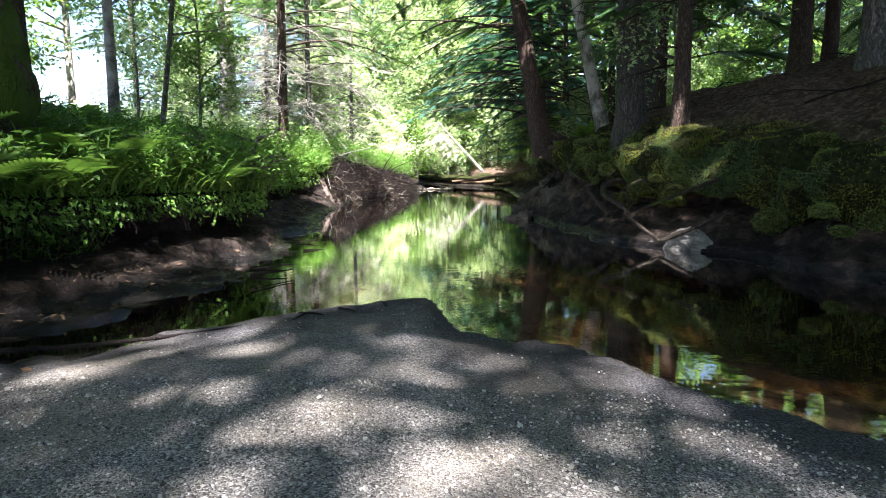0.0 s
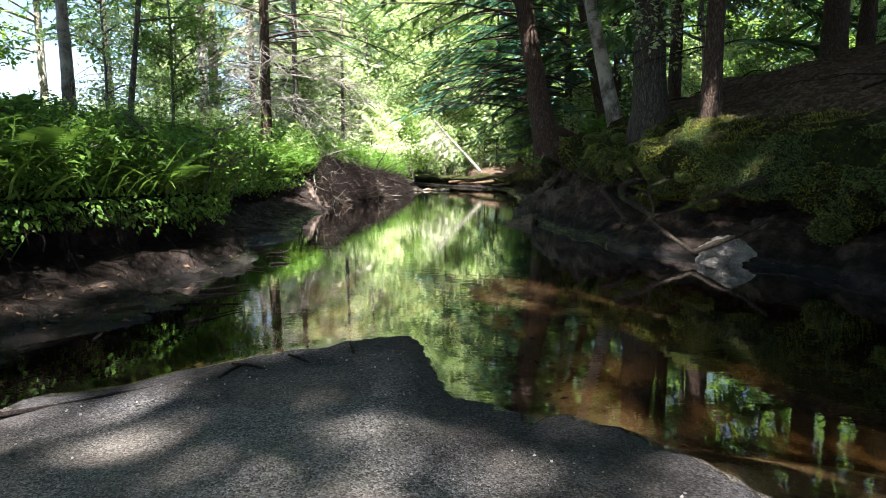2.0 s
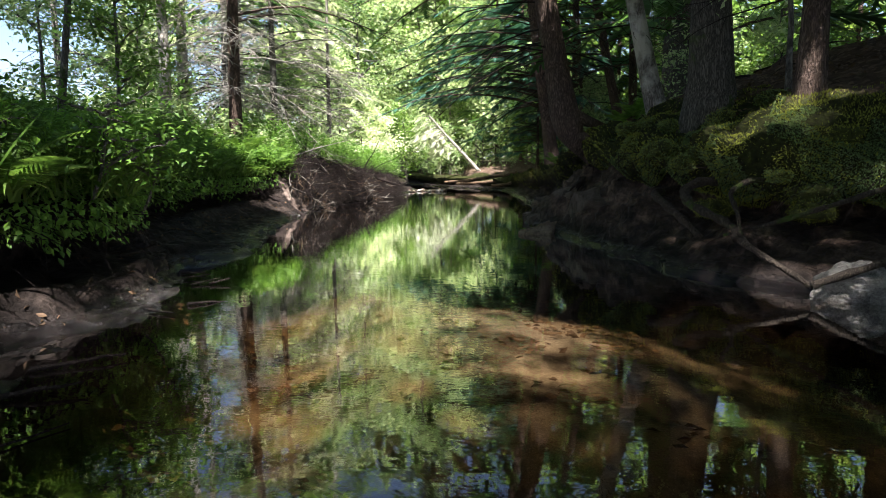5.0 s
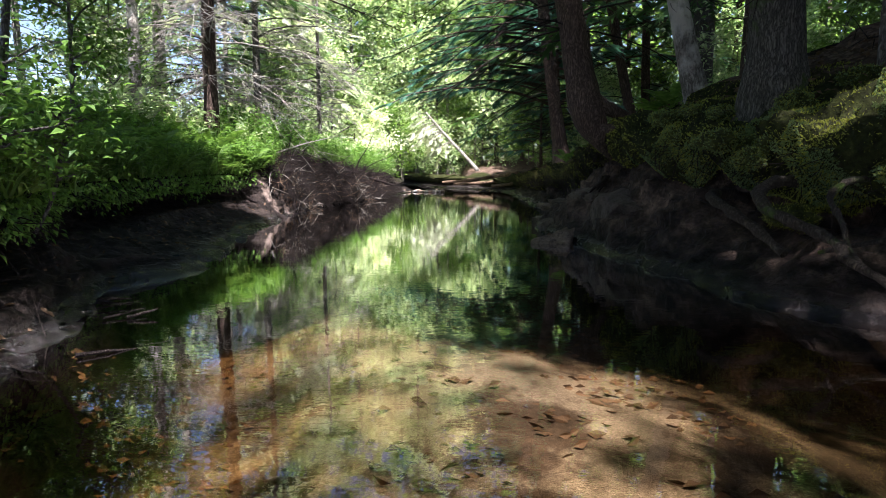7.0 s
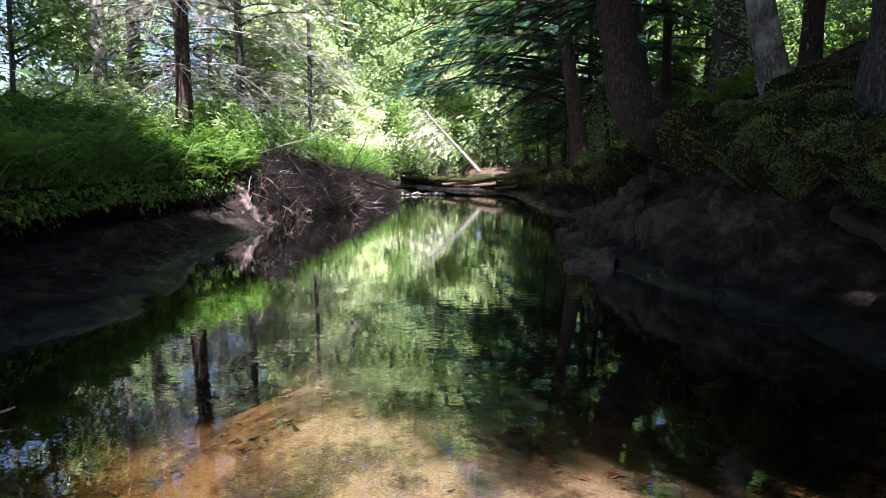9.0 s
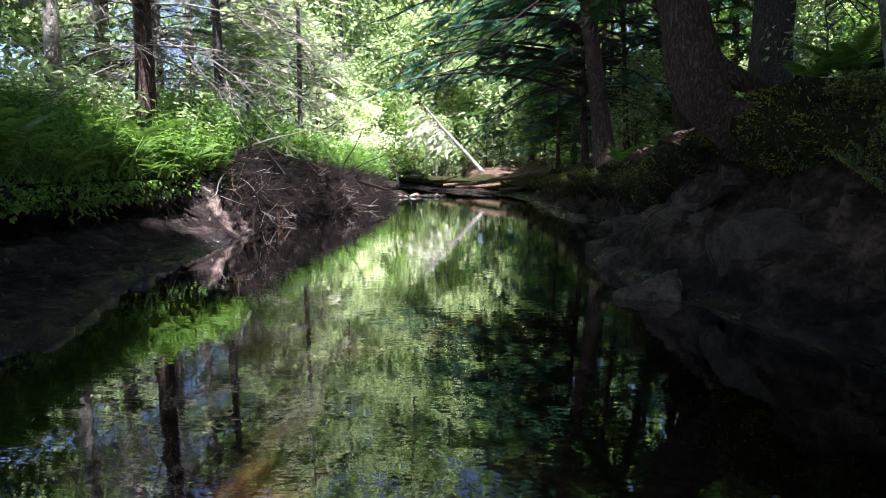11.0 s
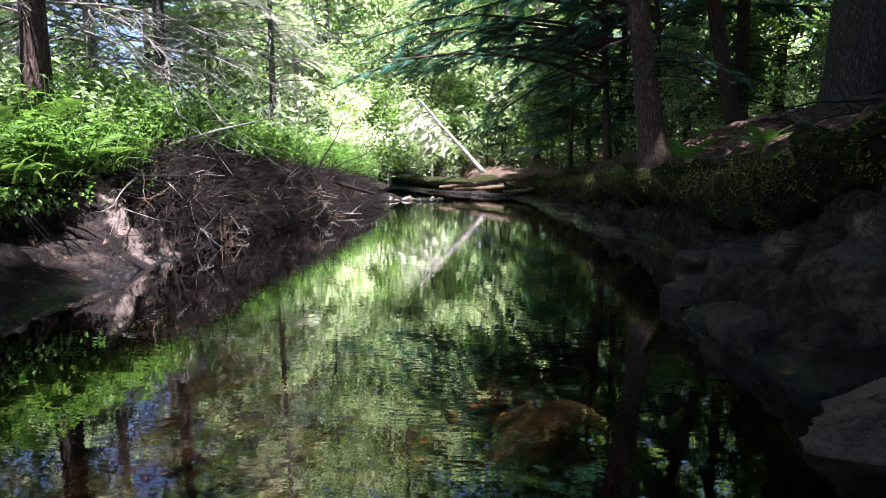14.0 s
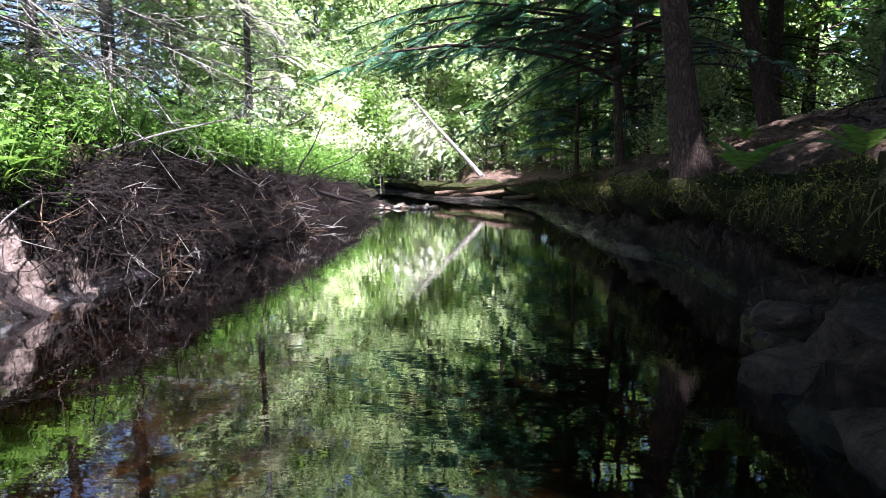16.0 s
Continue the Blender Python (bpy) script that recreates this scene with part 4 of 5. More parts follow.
for k, (x, y, r) in enumerate(((-5.8, 14.1, 0.11), (-6.9, 17.0, 0.15))):
    stand(broadleaf(33 + k, 9.0, r, 2.4, 2.0, 16, 7, 30, 0.10, M_BARK_PALE, M_BROAD, (0.01, 0), "birch with chalky pale sunlit bark", "birch", fine=True), x, y)
stand(broadleaf(36, 8.5, 0.085, 1.8, 2.0, 18, 7, 26, 0.09, M_BARK_PALE, M_BROAD, (0, 0), "thin grey-barked tree standing in the ferns", fine=True), -5.08, 8.7)
stand(broadleaf(37, 8.0, 0.05, 1.6, 1.8, 14, 7, 26, 0.09, M_BARK_G, M_BROAD, (0.12, 0.02), "thin leaning sapling beside the grey trunk", fine=True), -5.4, 10.4)
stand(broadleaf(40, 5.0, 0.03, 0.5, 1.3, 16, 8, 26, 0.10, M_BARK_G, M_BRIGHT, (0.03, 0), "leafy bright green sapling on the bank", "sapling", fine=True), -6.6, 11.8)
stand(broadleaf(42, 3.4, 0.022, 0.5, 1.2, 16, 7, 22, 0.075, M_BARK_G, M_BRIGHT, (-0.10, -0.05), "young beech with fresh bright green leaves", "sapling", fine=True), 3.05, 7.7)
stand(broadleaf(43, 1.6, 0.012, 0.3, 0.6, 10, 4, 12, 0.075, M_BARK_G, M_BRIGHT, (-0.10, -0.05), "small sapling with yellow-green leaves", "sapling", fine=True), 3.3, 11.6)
stand(broadleaf(41, 4.5, 0.03, 0.4, 1.2, 16, 8, 26, 0.09, M_BARK_G, M_BROAD, (0.02, 0), "leafy green sapling on the bank", "sapling", fine=True), -5.0, 11.2)

for k, (x, y, s) in enumerate(((-2.02, 5.95, 1.0), (-2.0, 6.55, 0.85), (-2.2, 5.25, 0.9), (-2.3, 4.7, 0.8))):
    stand(broadleaf(44 + k, 0.75, 0.008, 0.08, 0.42, 16, 5, 14, 0.05, M_BARK_G, M_HERB, (0.25, -0.1), "small leafy shrub leaning over the bank's edge", "shrub", fine=True), x, y, 30 * k, s)

for k, (x, y, h) in enumerate(((-6.6, 20.0, 8), (-3.9, 19.6, 6.5), (-8.2, 14.5, 8))):
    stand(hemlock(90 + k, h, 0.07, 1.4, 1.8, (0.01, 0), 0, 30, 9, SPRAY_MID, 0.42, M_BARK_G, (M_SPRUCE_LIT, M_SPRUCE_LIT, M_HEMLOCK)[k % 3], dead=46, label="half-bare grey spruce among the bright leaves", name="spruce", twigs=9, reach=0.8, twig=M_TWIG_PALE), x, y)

# woods behind, in few kinds that are copied
KINDS_R = [hemlock(50 + k, h, r, lo, sp, (0, 0), 0, 40, 9, SPRAY_FAR, 0.9, (M_BARK, M_BARK, M_BARK_G)[k % 3], (M_HEMLOCK, M_HEMLOCK, M_BLUE)[k % 3], 8, "tall forest hemlock with a straight bare lower trunk")
           for k, (h, r, lo, sp) in enumerate(((13, 0.15, 1.8, 2.6), (11, 0.10, 1.0, 2.2), (14, 0.19, 2.2, 2.8)))]
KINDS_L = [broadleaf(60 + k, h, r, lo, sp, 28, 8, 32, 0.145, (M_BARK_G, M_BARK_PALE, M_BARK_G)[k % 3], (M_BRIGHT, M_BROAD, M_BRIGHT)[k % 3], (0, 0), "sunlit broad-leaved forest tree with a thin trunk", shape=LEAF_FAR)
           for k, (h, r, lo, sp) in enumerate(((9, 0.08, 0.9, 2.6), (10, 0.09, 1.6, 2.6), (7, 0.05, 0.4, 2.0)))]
# the next two kinds are sun blockers, added to stand outside the view
SHADE_HEMLOCK = hemlock(75, 13.0, 0.16, 4.2, 4.4, (0, 0), 0, 60, 12, SPRAY_FAR, 1.25, dead=14, label="tall hemlock added out of view so that its dense crown shades the banks")
SHADE_MAPLES = [broadleaf(70 + k, 14.0, 0.17, 4.6, 5.4, 44, 6, 26, 0.22, M_BARK_G, M_BROAD, (0, 0), "tall maple added out of view so that its crown shades the stream", shape=LEAF_FAR, tight=0.62) for k in range(2)]
rng = np.random.default_rng(5)
SPOTS_R = [(5.4, 9.6), (6.0, 9.9), (4.9, 6.9), (3.3, 21.0), (4.5, 20.4), (5.6, 19.0), (6.8, 19.0), (3.9, 11.6), (6.4, 7.0), (7.2, 11.0), (9.9, 13.2), (2.9, 22.5), (2.1, 26.0), (1.2, 28.0), (3.3, 27.5), (0.3, 30.5), (2.6, 31.5), (-0.9, 31.0)]
for _ in range(18):
    for _ in range(20):
        x, y = rng.uniform(2.6, 24), rng.uniform(2, 44)
        if x > 3.6 + max(0, 8 - y) * 0.35 and all((x - a) ** 2 + (y - b) ** 2 > 1.6 for a, b in SPOTS_R):
            break
    SPOTS_R.append((x + 6 if x < 9 and y < 22 else x, y))
for k, (x, y) in enumerate(SPOTS_R):
    src = (KINDS_R[1] if y > 12 else KINDS_R[k % 3]) if k > 2 and (x > 3.0 or y < 17) else KINDS_R[k] if k < 3 else KINDS_R[1] if x > 0.8 else KINDS_L[k % 2]
    ob = src if k < 3 else copy_thing(src, Matrix())
    stand(ob, x, y, rng.uniform(0, 360), rng.uniform(0.65, 0.95) if y > 12 else rng.uniform(0.75, 1.15))
SPOTS_L = [(-4.6, 27.5), (-8.6, 24.0), (-1.4, 30.5), (-7.0, 27), (-12.5, 15), (-13, 11), (-10.5, 21), (-11, 16), (-3.5, 33.5), (-2.4, 32), (-6.5, 29), (-1.5, 36), (-4, 36)]
for _ in range(9):
    x = rng.uniform(-20, 2)
    SPOTS_L.append((x, rng.uniform(4, 46) if x < -11 else rng.uniform(30, 46)))
for k, (x, y) in enumerate(SPOTS_L):
    src = KINDS_L[k % 3]
    ob = src if k < 3 else copy_thing(src, Matrix())
    stand(ob, x, y, rng.uniform(0, 360), rng.uniform(0.75, 1.2) * (1.55 if y > 26 else 1.0))
# unseen trees added behind the camera, beside the view and overhead to cast shade
rng = np.random.default_rng(8)
for k, (x, y) in enumerate(((-5.2, -3.3), (9.6, -3.5), (-5.2, -7), (6.0, -6), (0.5, -13), (-3, -14), (8.2, 5.2), (5.2, -10), (8.5, 8.5), (-7.5, 0.5), (5.7, -0.6), (5.9, -8.5), (-5.4, 2.2), (1.5, -12.5), (-2.5, -12), (-3.6, 5.0), (-6.8, 5.4), (-5.9, 3.0))):
    dark = x > 4.3 and y > 4 or y == 5.0
    ob = copy_thing(SHADE_HEMLOCK, Matrix()) if dark else SHADE_MAPLES[k] if k < 2 else copy_thing(SHADE_MAPLES[k % 2], Matrix())
    stand(ob, x, y, rng.uniform(0, 360), 0.92 if y == 5.0 else 1.08 if y == -0.6 else rng.uniform(0.9, 1.15))
stand(SHADE_HEMLOCK, 11.0, 5.5, 40, 1.0)
stand(copy_thing(SHADE_MAPLES[0], Matrix()), 1.1, -6.3, 60, 1.22)
stand(copy_thing(KINDS_R[1], Matrix()), -1.9, -3.0, 50, 0.8)
# invented leaners above the view; their crowns darken stretches of bed and bank
leaning = hemlock(76, 9.6, 0.16, 7.0, 1.1, (-0.50, 0), 0, 52, 11, SPRAY_FAR, 1.1, dead=8, label="unseen hemlock added to lean out so that its crown shades the stream")
stand(leaning, 5.9, 3.1)
stand(copy_thing(leaning, Matrix()), -5.9, 5.3, 180, 0.9)
stand(copy_thing(leaning, Matrix()), -3.95, 4.5, 180, 0.7)
stand(copy_thing(leaning, Matrix()), 7.6, 4.45)
stand(copy_thing(SHADE_HEMLOCK, Matrix()), 6.0, 3.4, 70, 0.78)
stand(copy_thing(SHADE_HEMLOCK, Matrix()), 6.6, 6.2, 130, 1.0)
for k, (x, y) in enumerate(((-6, -3.5), (3.5, -14), (-1.5, -16), (8, -7), (-9, -8), (10, -1))):
    stand(copy_thing(KINDS_R[k % 3], Matrix()), x, y, rng.uniform(0, 360), rng.uniform(0.9, 1.25))
rng = np.random.default_rng(9)
# shrubs that close the view between the far trunks
SHRUBS = [broadleaf(80 + k, 3.2, 0.02, 0.15, 1.5, 18, 8, 19, 0.14, M_BARK_G, (M_BRIGHT, M_BROAD)[k % 2], (0, 0), "leafy forest shrub with light green leaves", "shrub", LEAF_FAR) for k in range(2)]
SPOTS_S = [(-4.4, 22.9), (-2.4, 25.5), (-5.0, 19.4), (-5.6, 22.6), (0.6, 27.0), (2.2, 24.6), (-1.2, 28.5), (3.2, 25.0), (-2.6, 27.5), (4.8, 22.5), (6.4, 21.5), (3.6, 21.2), (5.2, 16.5), (7.5, 17.5), (9.0, 15.0), (6.6, 14.2), (8.5, 20.5), (10.5, 18.0), (3.2, 17.4), (4.6, 18.2), (5.4, 20.6), (7.2, 20.0), (6.0, 17.2), (8.2, 18.4), (4.0, 23.4), (5.8, 23.2), (7.4, 22.4), (9.4, 21.2), (6.6, 15.6), (2.9, 20.6), (3.6, 19.2)]
for _ in range(22):
    x = rng.uniform(-14, 20)
    SPOTS_S.append((x, rng.uniform(24 if abs(x) < 6 else 14, 44)))
for k, (x, y) in enumerate(SPOTS_S):
    ob = SHRUBS[k] if k < 2 else copy_thing(SHRUBS[k % 2], Matrix())
    stand(ob, x, y, rng.uniform(0, 360), rng.uniform(0.7, 1.5) * (0.6 if x > 2.8 and y < 24 else 1.0))
far_n = 64000
far_a = -0.25 + 1.55 * rng.uniform(0, 1, far_n) ** 0.85
far_d = rng.uniform(33, 52, far_n)
far_h = rng.uniform(0, 1, far_n) ** 1.15 * 20
gap = np.sin(far_a * 9 + 2 * np.sin(far_h * 0.35)) * np.sin(far_h * 0.55 + 3 * far_a) + 0.5 * np.sin(far_a * 31 + far_h * 1.1)
keep = (gap < 0.75) | (far_h < 9)
far_a, far_d, far_h = far_a[keep], far_d[keep], far_h[keep]
far_n = len(far_a)
FAR = np.stack([np.sin(far_a) * far_d, 4 + np.cos(far_a) * far_d, far_h], -1)
FAR[:, 2] += 0.6
tagged(part("far_woods", scatter(LEAF_FAR, FAR, turns(rng.uniform(0, 6.28, far_n), rng.normal(-0.2, 0.5, far_n), rng.normal(0, 0.5, far_n)), rng.uniform(0.35, 0.9, far_n)), M_BROAD), "distant green forest foliage closing the view", "woods", kind="stuff")
# the sunny glow at the bend comes from these whitened leaves
pale_shrub = broadleaf(88, 2.4, 0.02, 0.15, 1.1, 16, 8, 30, 0.10, M_BARK_G, M_LEAF_LIT, (0, 0), "shrub at the bend of the stream with sunlight painted into its pale leaves", "shrub", LEAF_FAR)
stand(pale_shrub, -3.3, 23.3)
stand(copy_thing(pale_shrub, Matrix()), -3.9, 24.4, 70, 1.2)


# ---------------------------------------------------------------- left bank plants
def bank_points(n, side, y0, y1, d0, d1, rng, power=1.0):
    y = rng.uniform(y0, y1, n)
    d = d0 + (d1 - d0) * rng.uniform(0, 1, n) ** power
    x = (LIP_L(y) - d) if side < 0 else (LIP_R(y) + d)
    z = np.array([bank_z(float(a) if abs(a) > 1e-6 else 1e-6, float(b)) for a, b in zip(x, y)])
    return np.stack([x, y, z], -1)


def herb_shape(leaves, height, size, rng):
    parts = [tube(bend((0, 0, 0), (rng.normal(0, 0.08), rng.normal(0, 0.08), height), 0, 0.03, 4, rng), np.linspace(0.006, 0.003, 4), 3)]
    t = np.linspace(0.25, 1, leaves)
    yaw = np.arange(leaves) * 2.4 + rng.uniform(0, 6)
    P = np.stack([0 * t, 0 * t, t * height], -1)
    parts.append(scatter(LEAF, P, turns(yaw, rng.normal(0.0, 0.3, leaves), rng.normal(0, 0.2, leaves)), size * rng.uniform(0.7, 1.2, leaves)))
    return join(parts)


rng = np.random.default_rng(11)
# herbs crowd the bank in one sheet of stuff a kind
herbs = []
for k in range(6):
    shape = herb_shape(8 + 2 * k, 0.16 + 0.05 * k, 0.042 + 0.007 * k, rng)
    P = bank_points(580, -1, 1.5, 13.3, -0.06, 2.6, rng, 1.7)
    P[np.hypot(P[:, 0] + 3.05, P[:, 1] - 3.95) < 0.72, 2] -= 0.6
    herbs.append(scatter(shape, P, turns(rng.uniform(0, 6.3, 580), rng.normal(0, 0.2, 580), rng.normal(0, 0.2, 580)), rng.uniform(0.6, 1.25, 580)))
P, N = on_ground(9000, rng, lambda m, z, n: (m[:, 0] < -1.0) * (m[:, 1] > 1.5) * (m[:, 1] < 13.2) * (slide_at(m[:, 0], m[:, 1]) < 0.2) * (m[:, 0] > LIP_L(m[:, 1]) - 0.3) * (m[:, 2] > LIPZ_L(m[:, 1]) - 0.17))
herbs.append(scatter(LEAF_ROUND, P + rng.normal(0, 0.03, P.shape) + (0.04, 0, -0.02), aim(N + (0.5, -0.2, -0.5), rng, 0.6), rng.uniform(0.02, 0.055, len(P))))
P = bank_points(3600, -1, 1.5, 11.8, -0.14, 0.06, rng)
P[:, 2] -= 0.02 + 0.30 * rng.uniform(0, 1, len(P)) ** 1.6 * (0.6 + 0.4 * np.sin(P[:, 1] * 3.7 + np.sin(P[:, 1] * 9.1)))
herbs.append(scatter(LEAF, P, turns(rng.normal(-0.3, 0.8, len(P)), rng.normal(-0.7, 0.4, len(P)), rng.normal(0, 0.5, len(P))), rng.uniform(0.025, 0.07, len(P))))
tagged(part("herbs", join(herbs), M_HERB), "crowded green woodland herbs on the bank", "plants", kind="stuff")
far_herbs = []
for k in range(3):
    shape = herb_shape(12, 0.5, 0.13, rng)
    P = bank_points(420, -1, 12.5, 26, 0.4, 7, rng)
    far_herbs.append(scatter(shape, P, turns(rng.uniform(0, 6.3, 420), rng.normal(0, 0.15, 420), rng.normal(0, 0.15, 420)), rng.uniform(0.6, 1.4, 420)))
tagged(part("undergrowth", join(far_herbs), M_BRIGHT), "bright sunlit undergrowth along the far bank", "plants", kind="stuff")
crest = []
for k in range(4):
    shape = herb_shape(14, 0.42 + 0.07 * k, 0.085, rng)
    P = bank_points(330, -1, 14.0, 22.0, 0.12, 1.7, rng, 1.2)
    crest.append(scatter(shape, P, turns(rng.uniform(0, 6.3, 330), rng.normal(0, 0.25, 330), rng.normal(0, 0.25, 330)), rng.uniform(0.55, 1.25, 330)))
tagged(part("undergrowth", join(crest), M_HERB), "fresh green herbs crowding behind the brush pile", "plants", kind="stuff")
P = bank_points(1500, -1, 1.5, 13, -0.1, 2.2, rng, 2.2)
n = len(P)
tagged(part("grass", scatter(BLADE, P, turns(rng.uniform(0, 6.3, n), rng.uniform(0.7, 1.4, n), rng.normal(0, 0.2, n)), rng.uniform(0.2, 0.5, n)), M_GRASS), "long grass blades hanging over the bank", "grass", kind="stuff")
FERNS = []
for k in range(4):
    fern = new("fern")
    count = 7 + k % 3
    for j in range(count):
        R = turns([j * 6.283 / count + rng.normal(0, 0.2)], [rng.uniform(0.5, 1.0)], [rng.normal(0, 0.15)])
        part("frond", scatter(FROND, np.zeros((1, 3)), R, [rng.uniform(0.75, 1.1)]), M_FERN, fern)
    FERNS.append(tagged(fern, "green arching fern on the stream bank", "fern", "ferns on the bank"))
P = bank_points(170, -1, 2.2, 12.8, -0.05, 3.6, rng, 1.2)
for k, p in enumerate(P):
    ob = FERNS[k] if k < 4 else copy_thing(FERNS[k % 4], Matrix())
    s = rng.uniform(0.28, 0.62)
    ob.matrix_basis = pose(*p, 0, 0, rng.uniform(0, 360)) @ Matrix.Diagonal((s, s, s, 1))
# right woods floor
und = []
for k in range(3):
    shape = herb_shape(9, 0.45, 0.12, rng)
    P = bank_points(330, 1, 10.5, 30, 0.9, 12, rng)
    P = P[(P[:, 1] > 17) | (P[:, 0] > LIP_R(P[:, 1]) + 2.6)]
    n = len(P)
    und.append(scatter(shape, P, turns(rng.uniform(0, 6.3, n), rng.normal(0, 0.15, n), rng.normal(0, 0.15, n)), rng.uniform(0.5, 1.3, n)))
tagged(part("undergrowth", join(und), M_BRIGHT), "light green undergrowth on the forest floor", "plants", kind="stuff")
P = bank_points(7000, 1, 3, 20, 0.3, 6, rng, 1.2)
n = len(P)
tagged(part("leaf_litter", scatter(LEAF, P + (0, 0, 0.015), turns(rng.uniform(0, 6.3, n), rng.normal(0, 0.3, n), rng.normal(0, 0.4, n)), rng.uniform(0.04, 0.08, n)), M_DRY), "brown dead leaves strewn over the slope", "leaves", kind="stuff")

# sticks on the slope
for k in range(46):
    p = bank_points(1, 1, 4.5, 15, 0.8, 5, rng)[0]
    L, az = rng.uniform(0.3, 1.4), rng.uniform(0, 6.3)
    e = p + (math.cos(az) * L, math.sin(az) * L, 0)
    e[2] = bank_z(float(e[0]), float(e[1])) + 0.03
    w = [tube(bend(p + (0, 0, 0.04), e, -0.04, 0.06 * L, 6, rng), np.linspace(0.011, 0.004, 6) * rng.uniform(0.5, 1.4), 5)]
    for _ in range(3):
        t = rng.uniform(0.2, 0.9)
        q = p * (1 - t) + e * t + (0, 0, 0.04)
        w.append(tube(bend(q, q + rng.normal(0, 0.14, 3) + (0, 0, 0.05), 0, 0.02, 4, rng), np.linspace(0.005, 0.0015, 4), 3))
    tagged(part("stick", join(w), M_LOG if k % 9 == 0 else M_TWIG), "dead fallen stick on the littered slope", "stick", "sticks on the slope")

# taller leafy stalks at the bank's edge
for k, (x, y, h, n) in enumerate(((-1.78, 6.4, 0.72, 15), (-1.92, 6.15, 0.55, 12), (-2.05, 5.3, 0.5, 11), (-2.0, 6.9, 0.5, 11), (-3.3, 12.2, 0.62, 13), (-3.45, 12.45, 0.5, 11), (-3.6, 11.7, 0.55, 12), (-2.5, 7.6, 0.5, 11))):
    stalk = new("tall_herb")
    part("stem", tube(bend((0, 0, 0), (rng.normal(0, 0.06), rng.normal(0, 0.06), h), 0, 0.02, 5, rng), np.linspace(0.007, 0.003, 5), 5), M_HERB, stalk)
    for j in range(n):
        t = 0.25 + 0.75 * j / (n - 1)
        v = scatter(LEAF_LONG, [(0, 0, t * h)], turns([j * 2.4 + k], [rng.uniform(-0.2, 0.5)], [rng.normal(0, 0.2)]), [0.17 * (1.15 - 0.5 * t)])
        part("leaf", v, M_FERN, stalk)
    stalk.matrix_basis = pose(x, y, bank_z(x, y) - 0.03, 0, 0, 40 * k)
    tagged(stalk, "tall green herb with long pointed leaves at the bank's edge", "plant", "tall herbs on the bank")
# grass and moss fringe under the far right lip
y = rng.uniform(10.6, 20.5, 2200) ** 1.0
x = LIP_R(y) - rng.uniform(-0.12, 0.08, 2200)
z = LIPZ_R(y) - rng.uniform(0.0, 0.14, 2200)
tagged(part("grass", scatter(BLADE, np.stack([x, y, z], -1), turns(rng.normal(3.3, 0.7, 2200), rng.uniform(-1.0, 0.7, 2200), rng.normal(0, 0.3, 2200)), rng.uniform(0.05, 0.14, 2200)), M_FRINGE), "dark mossy grass fringe hanging over the low bank", "grass", kind="stuff")


# ---------------------------------------------------------------- moss, roots and wood
rng = np.random.default_rng(17)


def thing(name, vf, mat, label, category, group="", kind="", smooth=False):
    return tagged(part(name, vf, mat, None, "", smooth), label, category, group, kind)


def patchy(m, a=6.3):
    return np.sin(m[:, 0] * a + 2 * np.sin(m[:, 1] * 4.1)) * np.sin(m[:, 1] * a * 0.9 + m[:, 2] * 7 + np.sin(m[:, 0] * 5)) + 0.5 * np.sin(m[:, 1] * 13 + m[:, 0] * 9)


# moss and creeping plants on the right bank's lip
P, N = on_ground(42000, rng, lambda m, z, n: (z[:, 1] > 0.35) * np.where(patchy(m) > 0.15, 1.0, 0.12) * (m[:, 0] > 0.5) * (m[:, 1] > 3.5) * (m[:, 1] < 21) * (m[:, 0] < LIP_R(m[:, 1]) + np.where(m[:, 1] < 10.5, 0.75 + 0.45 * np.sin(m[:, 1] * 3.1 + np.sin(m[:, 1] * 7.3)), 0.3)) * np.where(m[:, 1] < 10.5, 1.0, np.where(patchy(m, 4.0) > 0.2, 0.45, 0.1)))
thing("moss", scatter(LEAF_LONG, P, aim(N + (0, 0, 0.25), rng, 0.55), rng.uniform(0.011, 0.030, len(P))), M_MOSS, "dark green moss and creeping tufts over the bank", "moss", kind="stuff")
P, N = on_ground(44000, rng, lambda m, z, n: (z[:, 1] > 0.5) * (patchy(m, 5.1) > 0.0) * (m[:, 0] > 0.5) * (m[:, 1] > 5) * (m[:, 1] < 9.3) * (m[:, 0] < LIP_R(m[:, 1]) + 0.25))
sprig = scatter(LEAF_FAR, np.zeros((5, 3)) + np.linspace(0, 0.5, 5)[:, None] * (1, 0, 0), turns([0.8, -0.8, 0.8, -0.8, 0], [0.2] * 5, [0] * 5), [0.5] * 5)
thing("creeper", scatter(sprig, P, aim(N + (-0.1, -0.2, -0.3), rng, 0.6), rng.uniform(0.008, 0.019, len(P))), M_CREEP, "small-leaved creeping plants over the mossy bank", "plants", kind="stuff")
